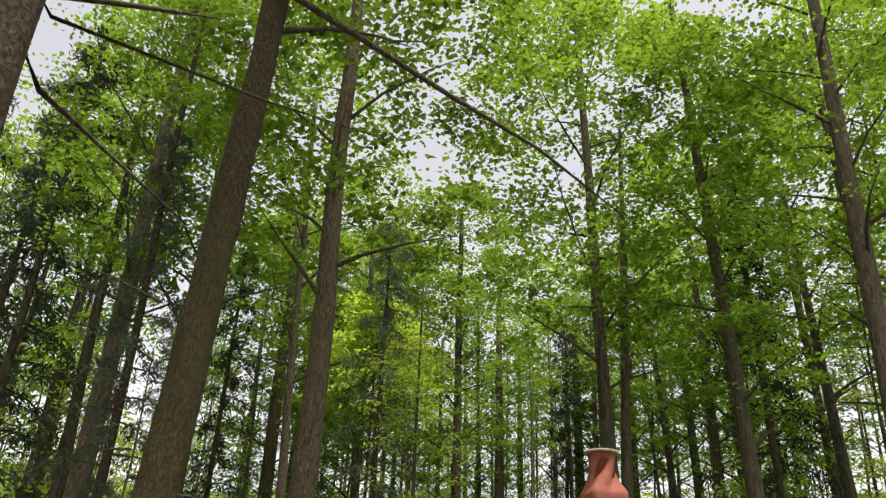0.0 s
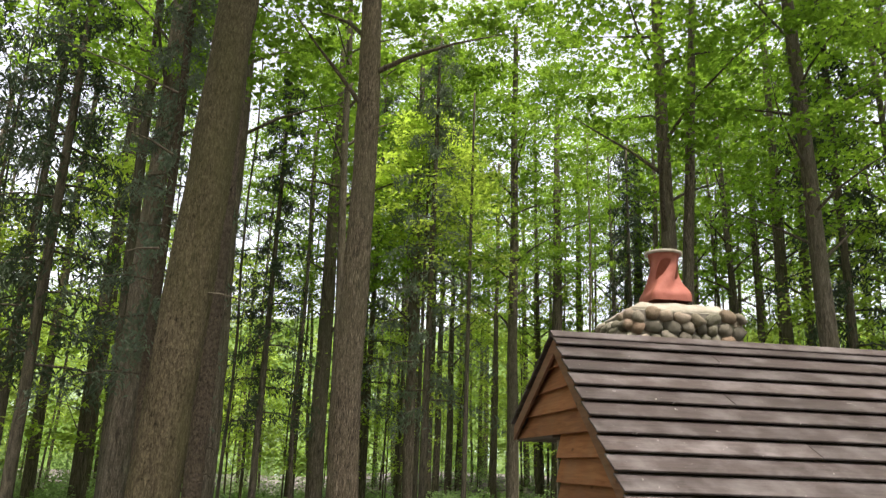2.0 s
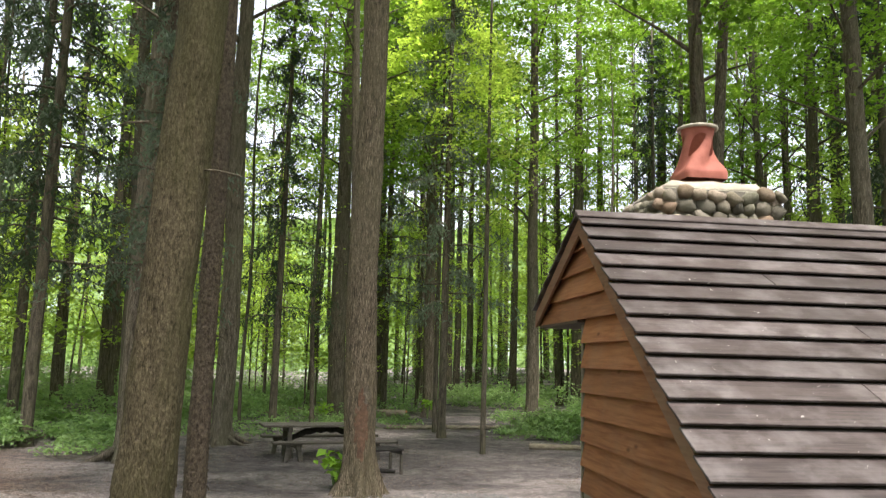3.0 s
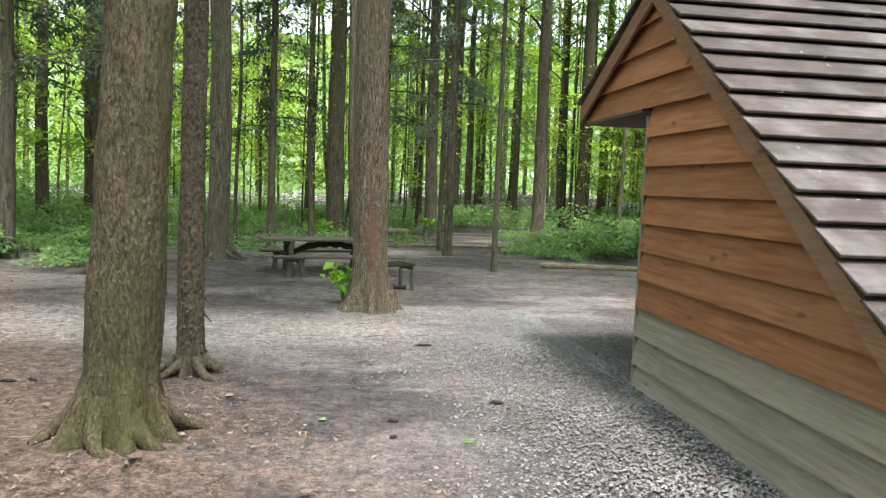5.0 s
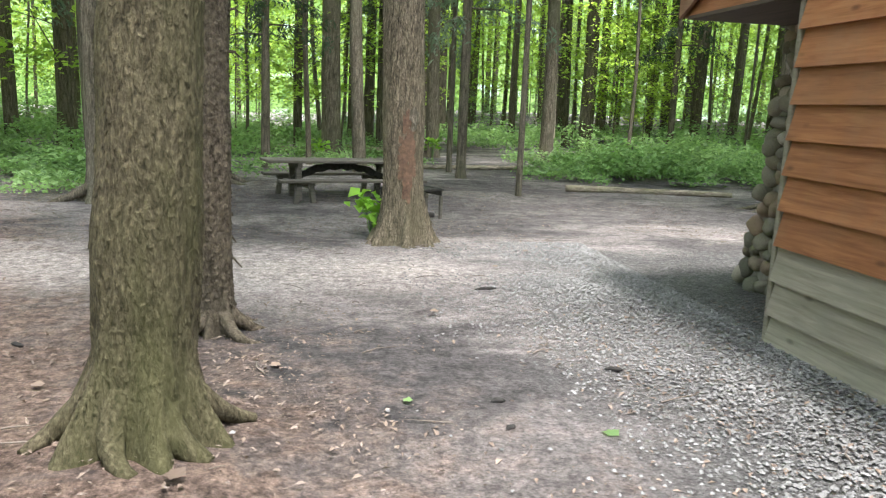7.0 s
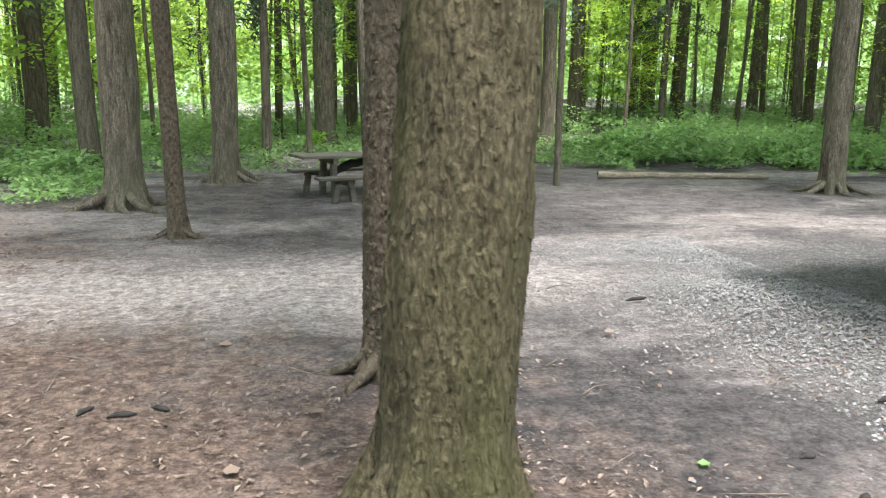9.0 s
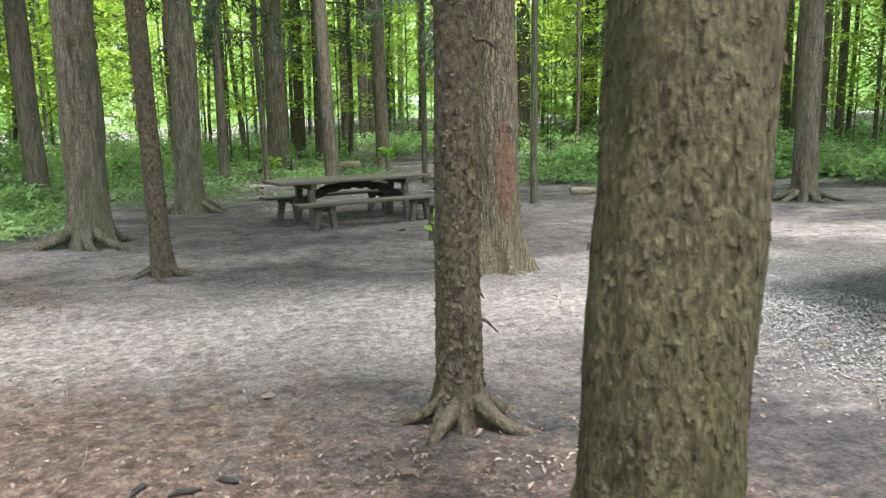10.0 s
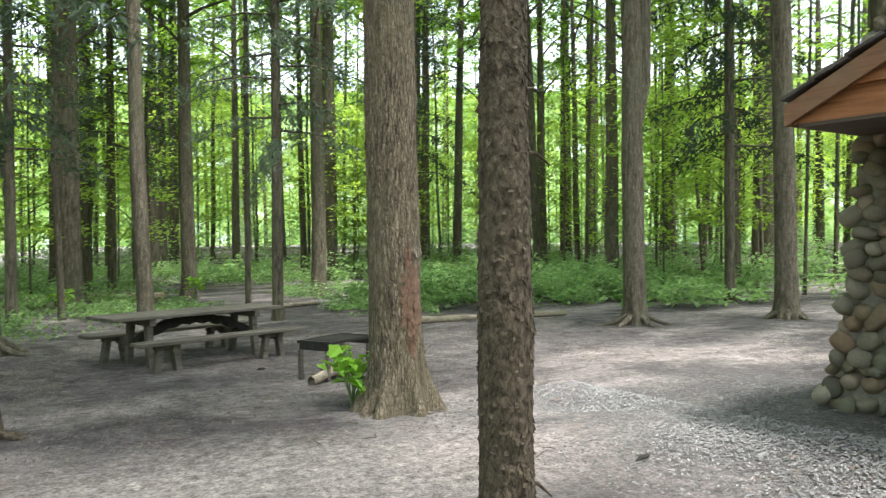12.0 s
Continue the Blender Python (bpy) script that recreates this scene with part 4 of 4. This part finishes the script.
# ---- picnic table and fire grill ----
def build_table():
    t = empty("picnic_table", pose(0.06, 18.40, -0.045, 0, 0, 15))
    for k in range(4):
        part("top_plank", boxed((2.55, 0.175, 0.045), pose(-0.06, -0.285 + 0.19 * k, 0.70), 0.008), TABLE_WOOD, t)
    for sy in (-1, 1):
        for k in range(2):
            part("bench_plank", boxed((2.55, 0.135, 0.045), pose(0.05, sy * (0.68 + 0.145 * k - 0.07), 0.41), 0.008), TABLE_WOOD, t)
    for sx in (-0.80, 0.80):
        part("top_bearer", boxed((0.09, 0.70, 0.09), pose(sx, 0, 0.635), 0.008), TABLE_WOOD, t)
        part("cross_beam", boxed((0.07, 1.50, 0.10), pose(sx + 0.08, 0, 0.335), 0.008), TABLE_WOOD, t)
        for sy in (-1, 1):
            part("leg", boxed((0.09, 0.09, 0.62), pose(sx, sy * 0.26, 0.31, sy * 7), 0.008), TABLE_WOOD, t)
            for dx in (-0.11, 0.11):
                part("bench_leg", boxed((0.085, 0.10, 0.42), pose(sx + dx * 1.15, sy * 0.68, 0.195, 0, -math.copysign(9, dx)), 0.008), TABLE_WOOD, t)
            part("bench_bearer", boxed((0.34, 0.09, 0.07), pose(sx, sy * 0.68, 0.36), 0.008), TABLE_WOOD, t)
    arch, under = [], []
    for k in range(17):
        u = -1 + 2 * k / 16
        x, z = 0.86 * u, 0.37 + 0.25 * (1 - abs(u) ** 2.2)
        arch.append((x, z + 0.05 + 0.015 * math.sin(k * 2.1)))
        under.append((x, z - 0.07 + 0.018 * math.sin(k * 3.3)))
    part("arched_brace", prism(arch + under[::-1], 1, -0.06, 0.04), CHARRED, t, "blackened arched brace with a ragged edge")
    tagged(t, "weathered grey wooden picnic table with attached benches", "picnic table")


build_table()


def build_grill():
    g = empty("fire_grill", pose(1.05, 16.05, 0.0, 0, 0, 26))
    for sx in (-0.40, 0.40):
        part("side_plate", boxed((0.025, 0.42, 0.11), pose(sx, 0, 0.40), 0.004), STEEL, g)
        for sy in (-0.2, 0.2):
            part("leg", boxed((0.05, 0.05, 0.36), pose(sx, sy, 0.165), 0.006), TABLE_WOOD, g)
    for k in range(9):
        v, f = tube([(-0.41, -0.2 + 0.05 * k, 0.44), (0.41, -0.2 + 0.05 * k, 0.44)], (0.008, 0.008), 6)
        part("grate_bar", mesh_np("grate_bar", v, f, STEEL, True), None, g)
    for sy in (-0.23, 0.23):
        part("rail", boxed((0.84, 0.02, 0.035), pose(0, sy, 0.435), 0.004), STEEL, g)
    tagged(g, "low sooty steel camp grill on short posts", "grill")
    for k, (x, y, r, a, ln) in enumerate([(0.8, 15.72, 0.06, 25, 0.6), (1.13, 15.9, 0.045, -15, 0.5), (0.95, 16.1, 0.05, 70, 0.4)]):
        v, f = tube([(-ln / 2, 0, 0), (0, 0.02, 0.02), (ln / 2, 0, 0.0)], (r, r * 0.95, r * 0.8), 9, 0.06)
        ob = new("firewood", mesh_np("firewood", v, f, LOG_WOOD if k != 1 else CHARRED, True))
        ob.matrix_world = pose(x, y, r + 0.01, 0, -6, a)
        tagged(ob, "half-burnt split log lying under the grill" if k else "pale barked log lying before the grill", "firewood", "firewood under the grill")


build_grill()


def fallen_log(a, b, r, label, mat=LOG_WOOD, cut=False, seed=0):
    a, b = Vector(a), Vector(b)
    n = 14
    pts, rad = [], []
    d = b - a
    for i in range(n + 1):
        u = i / n
        q = d * u
        q.x += 0.05 * noise.noise((i * 0.5, seed, 0))
        q.y += 0.07 * noise.noise((i * 0.5, seed, 5))
        p = a + q
        q.z = float(ground_z(np.float64(p.x), np.float64(p.y))) + r * 0.75
        pts.append(q)
        rad.append(r * (1 - 0.25 * u) * (1 + 0.08 * noise.noise((i * 0.9, seed, 9))))
    lg = empty("fallen_log", Matrix.Translation((a.x, a.y, 0)))
    v, f = tube(pts, rad, 14, 0.08, None, seed)
    part("log_body", mesh_np("log_body", v, f, mat, True), None, lg)
    if cut:
        v, f = tube([pts[-1], pts[-1] + d.normalized() * 0.02], (rad[-1] * 1.01, rad[-1] * 0.9), 14)
        part("cut_end", mesh_np("cut_end", v, f, LOG_CUT, True), None, lg, "fresh orange cut end")
    return tagged(lg, label, "log")


fallen_log((4.9, 20.5, 0), (8.35, 19.85, 0), 0.075, "long thin barkless log bordering the clearing", seed=1)
fallen_log((-3.6, 30.6, 0), (-0.3, 30.1, 0), 0.13, "pale fallen log lying in the woods", seed=2)
fallen_log((0.6, 30.4, 0), (2.6, 29.9, 0), 0.17, "fallen log with a fresh orange cut end", cut=True, seed=3)
fallen_log((1.6, 25.0, 0), (5.4, 25.9, 0), 0.07, "thin pale log across the path", seed=4)
fallen_log((9.5, 30.8, 0), (13.0, 31.5, 0), 0.11, "pale log lying in the undergrowth", seed=5)
fallen_log((-8.5, 20.5, 0), (-5.6, 21.3, 0), 0.09, "mossy log at the edge of the undergrowth", seed=6)


# ---- undergrowth, litter and gravel ----
def on_ground(xy):
    return ground_z(xy[:, 0], xy[:, 1])


def build_undergrowth(name, label, areas, size, seed):
    rng = np.random.default_rng(seed)
    pts = []
    for (cx, cy, rx, ry), plants, height in areas:
        k = 0
        while k < plants:
            x, y = cx + rx * rng.uniform(-1, 1), cy + ry * rng.uniform(-1, 1)
            q = ((x - cx) / rx) ** 2 + ((y - cy) / ry) ** 2
            if q > 1 + 0.25 * noise.noise((x * 0.6, y * 0.6, 2)) or noise.noise((x * 0.6, y * 0.6, 8)) < -0.12:
                continue
            k += 1
            h = height * rng.uniform(0.3, 1.15) * (1.15 - 0.5 * q) * (1 + 0.8 * noise.noise((x * 0.9, y * 0.9, 3)))
            m = 14
            p = rng.normal(0, 0.17, (m, 3))
            p[:, 0] += x
            p[:, 1] += y
            p[:, 2] = ground_z(x, y) + 0.05 + h * np.sqrt(rng.uniform(0, 1, m))
            pts.append(p)
    v, f = leaves(np.concatenate(pts), size, 0.72, 0.62, 0.15, rng)
    ob = new(name, mesh_np(name, v, f, LEAF_LOW))
    tagged(ob, label, "undergrowth", kind="stuff")


build_undergrowth("undergrowth", "dense low green bushes and seedlings beyond the log", [((10.3, 24.4, 4.7, 3.2), 1250, 0.8), ((16, 27.5, 6, 6), 900, 0.7)], 0.15, 31)
build_undergrowth("undergrowth", "low leafy plants covering the woodland floor", [((-9.5, 21.0, 4.8, 4.5), 900, 0.45), ((-8, 32, 8, 7), 900, 0.8), ((2, 42, 10, 6), 700, 0.6), ((15, 37, 10, 6), 900, 0.9), ((22, 26, 8, 10), 700, 0.9), ((13, 20.5, 3.5, 1.6), 160, 0.5), ((-18, 28, 8, 14), 900, 1.0), ((5, 52, 30, 8), 1600, 2.4), ((32, 40, 12, 14), 1100, 2.2), ((-20, 42, 16, 8), 1100, 2.2)], 0.17, 32)
build_undergrowth("undergrowth", "sparse seedlings at the edge of the clearing", [((5.4, 22.8, 1.0, 1.6), 90, 0.3), ((-3, 25, 3.5, 4), 260, 0.3), ((-1, 33, 5, 5), 420, 0.5), ((1.0, 26.5, 1.8, 2.5), 110, 0.28), ((7.5, 27, 2.0, 4), 200, 0.4), ((-5.6, 19.2, 1.6, 1.8), 120, 0.28)], 0.11, 33)


def seedling(x, y, h, count, label):
    rng = np.random.default_rng(int(x * 100) + 500)
    s = empty("seedling", Matrix.Translation((x, y, 0)))
    stems = []
    pts = []
    for k in range(count):
        a = k * 2.4
        top = (0.28 * math.cos(a) * rng.uniform(0.2, 1), 0.28 * math.sin(a) * rng.uniform(0.2, 1), h * rng.uniform(0.5, 1))
        stems.append(tube([(0, 0, -0.02), (top[0] * 0.4, top[1] * 0.4, top[2] * 0.6), top], (0.006, 0.004, 0.002), 5))
        pts.append(np.array(top) + rng.normal(0, 0.06, (4, 3)))
    v, f = joined(stems)
    part("stem", mesh_np("stem", v, f, LEAF_LOW, True), None, s)
    v, f = leaves(np.concatenate(pts), 0.17, 0.6, 0.7, 0.3, rng)
    part("foliage", mesh_np("foliage", v, f, LEAF_BRIGHT), None, s)
    return tagged(s, label, "plant")


seedling(0.34, 14.25, 0.5, 20, "bright green seedling growing against the oak")
seedling(-0.25, 27.9, 0.55, 12, "young green plant at the foot of a trunk")
seedling(3.3, 29.3, 0.6, 12, "young green plant beside the path")


def build_litter():
    rng = np.random.default_rng(41)
    k = 150000
    xy = np.stack([rng.uniform(-9, 8, k), 3.2 + 18 * rng.uniform(0, 1, k) ** 1.4], 1)
    keep = np.array([noise.noise((a * 0.7, b * 0.7, 4)) + 0.35 * (a < 0) + 0.25 * (b < 11) - 0.6 * (abs(b + 0.06 * a - 12.3) < 1.3) > rng.uniform(-0.3, 1.15) for a, b in xy])
    xy = xy[keep & ~((xy[:, 0] > 2.9) & (xy[:, 1] < 9.7))]
    c = np.column_stack([xy, on_ground(xy) + 0.014])
    v, f = leaves(c, 0.027 * rng.choice([0.6, 0.8, 1.0, 1.6], (len(c), 1)), 0.84, 0.5, 0.0, rng)
    tagged(new("leaf_litter", mesh_np("leaf_litter", v, f, LITTER)), "scattered dry brown leaves and chips on bare soil", "leaf litter", kind="stuff")
    k = 24000
    xy = np.stack([3.0 - np.abs(rng.normal(0, 0.85, k)), rng.uniform(4.5, 14, k)], 1)
    front = rng.uniform(0, 1, k) < 0.08
    xy[front] = np.stack([rng.uniform(0.5, 5, front.sum()), rng.uniform(9.9, 13.5, front.sum())], 1)
    z = on_ground(xy)
    base = np.array([(1, 0, 0), (-1, 0, 0), (0, 1, 0), (0, -1, 0), (0, 0, 0.6), (0, 0, -0.6)], float)
    fb = np.array([(0, 2, 4), (2, 1, 4), (1, 3, 4), (3, 0, 4), (2, 0, 5), (1, 2, 5), (3, 1, 5), (0, 3, 5)])
    s = 0.0105 * rng.uniform(0.5, 1.7, (k, 1, 1))
    a = rng.uniform(0, 6.28, k)
    rot = np.zeros((k, 3, 3))
    rot[:, 0, 0], rot[:, 0, 1], rot[:, 1, 0], rot[:, 1, 1], rot[:, 2, 2] = np.cos(a), -np.sin(a), np.sin(a), np.cos(a), 1
    v = (base[None] * s * rng.uniform(0.6, 1.3, (k, 6, 1))) @ rot.transpose(0, 2, 1) + np.column_stack([xy, z + 0.012])[:, None]
    f = (fb[None] + 6 * np.arange(k)[:, None, None]).reshape(-1, 3)
    tagged(new("gravel", mesh_np("gravel", v.reshape(-1, 3), f, PEBBLE)), "pale grey crushed gravel along the shelter", "gravel", kind="stuff")
    # dead twigs lying about
    for i in range(130):
        x, y = rng.uniform(-5, 3), 4.5 + 12 * rng.uniform(0, 1)
        if x > 2.3 and y < 12:
            continue
        ln, r = rng.uniform(0.06, 0.32), rng.uniform(0.003, 0.007)
        v, f = tube([(-ln / 2, 0, 0), (0, rng.uniform(-0.06, 0.06) * ln * 3, 0.004), (ln / 2, 0, 0)], (r, r * 0.85, r * 0.4), 5)
        ob = new("twig", mesh_np("twig", v, f, TWIG, True))
        ob.matrix_world = pose(x, y, float(ground_z(np.float64(x), np.float64(y))) + r + 0.012, 0, 0, rng.uniform(0, 180))
        tagged(ob, "short dead twig lying on the bare soil", "twig", "twigs on the ground")


build_litter()


def lying_leaf(x, y, size, turn, mat, label):
    """A single cupped leaf with a midrib, lying on the soil."""
    bm = bmesh.new()
    outline = []
    for k in range(20):
        a = 2 * math.pi * k / 20
        r = 0.5 + 0.16 * abs(math.cos(2.5 * a)) ** 2 - 0.1 * (k % 2)
        outline.append(bm.verts.new((r * math.cos(a) * size, r * math.sin(a) * size * 0.8, 0.02 + 0.05 * size * math.cos(2 * a))))
    mid_v = bm.verts.new((0, 0, 0.012))
    for k in range(20):
        bm.faces.new((mid_v, outline[k], outline[(k + 1) % 20]))
    ob = new("fallen_leaf", mesh_of("fallen_leaf", bm, mat))
    ob.matrix_world = pose(x, y, float(ground_z(np.float64(x), np.float64(y))) + 0.01, 0, 0, turn)
    return tagged(ob, label, "leaf", "fallen leaves")


lying_leaf(1.17, 8.15, 0.09, 20, LEAF_LOW, "fresh green maple leaf lying on pale dirt")
lying_leaf(0.16, 8.66, 0.06, 70, LEAF_LOW, "fresh green leaf lying on pale dirt")
lying_leaf(-0.94, 7.72, 0.10, 50, LITTER, "pale dry leaf lying at the tree roots")
for lx, ly, ls in ((-2.3, 8.3, 0.09), (-1.9, 9.0, 0.08), (-2.9, 9.2, 0.1), (-1.5, 9.6, 0.08), (-2.0, 10.8, 0.09), (-0.3, 6.9, 0.08), (0.1, 7.3, 0.07), (-0.6, 9.3, 0.08), (-3.4, 10.4, 0.09), (0.6, 10.6, 0.08), (1.5, 12.4, 0.09), (2.1, 13.3, 0.09)):
    lying_leaf(lx, ly, ls, lx * 140, LITTER, "curled dry brown leaf lying on the soil")


def bark_chip(x, y, ln, turn):
    v, f = tube([(-ln / 2, 0, 0), (-ln / 5, 0.006, 0.004), (ln / 4, -0.004, 0.003), (ln / 2, 0, 0)], (0.006, 0.017, 0.015, 0.004), 7, 0.2)
    ob = new("bark_chip", mesh_np("bark_chip", v, f, CHARRED, True))
    ob.matrix_world = pose(x, y, float(ground_z(np.float64(x), np.float64(y))) + 0.02, 0, 0, turn)
    return tagged(ob, "dark damp bark chip lying on bare dirt", "bark chip", "bark chips")


for cx, cy, cl, ct in ((0.68, 8.64, 0.085, 5), (0.66, 8.26, 0.07, 40), (1.2, 11.4, 0.22, 15), (1.57, 9.14, 0.12, -10), (-2.46, 9.74, 0.14, 8), (-2.65, 9.83, 0.12, 60), (-2.28, 9.79, 0.11, -30), (0.44, 16.9, 0.12, 10)):
    bark_chip(cx, cy, cl, ct)
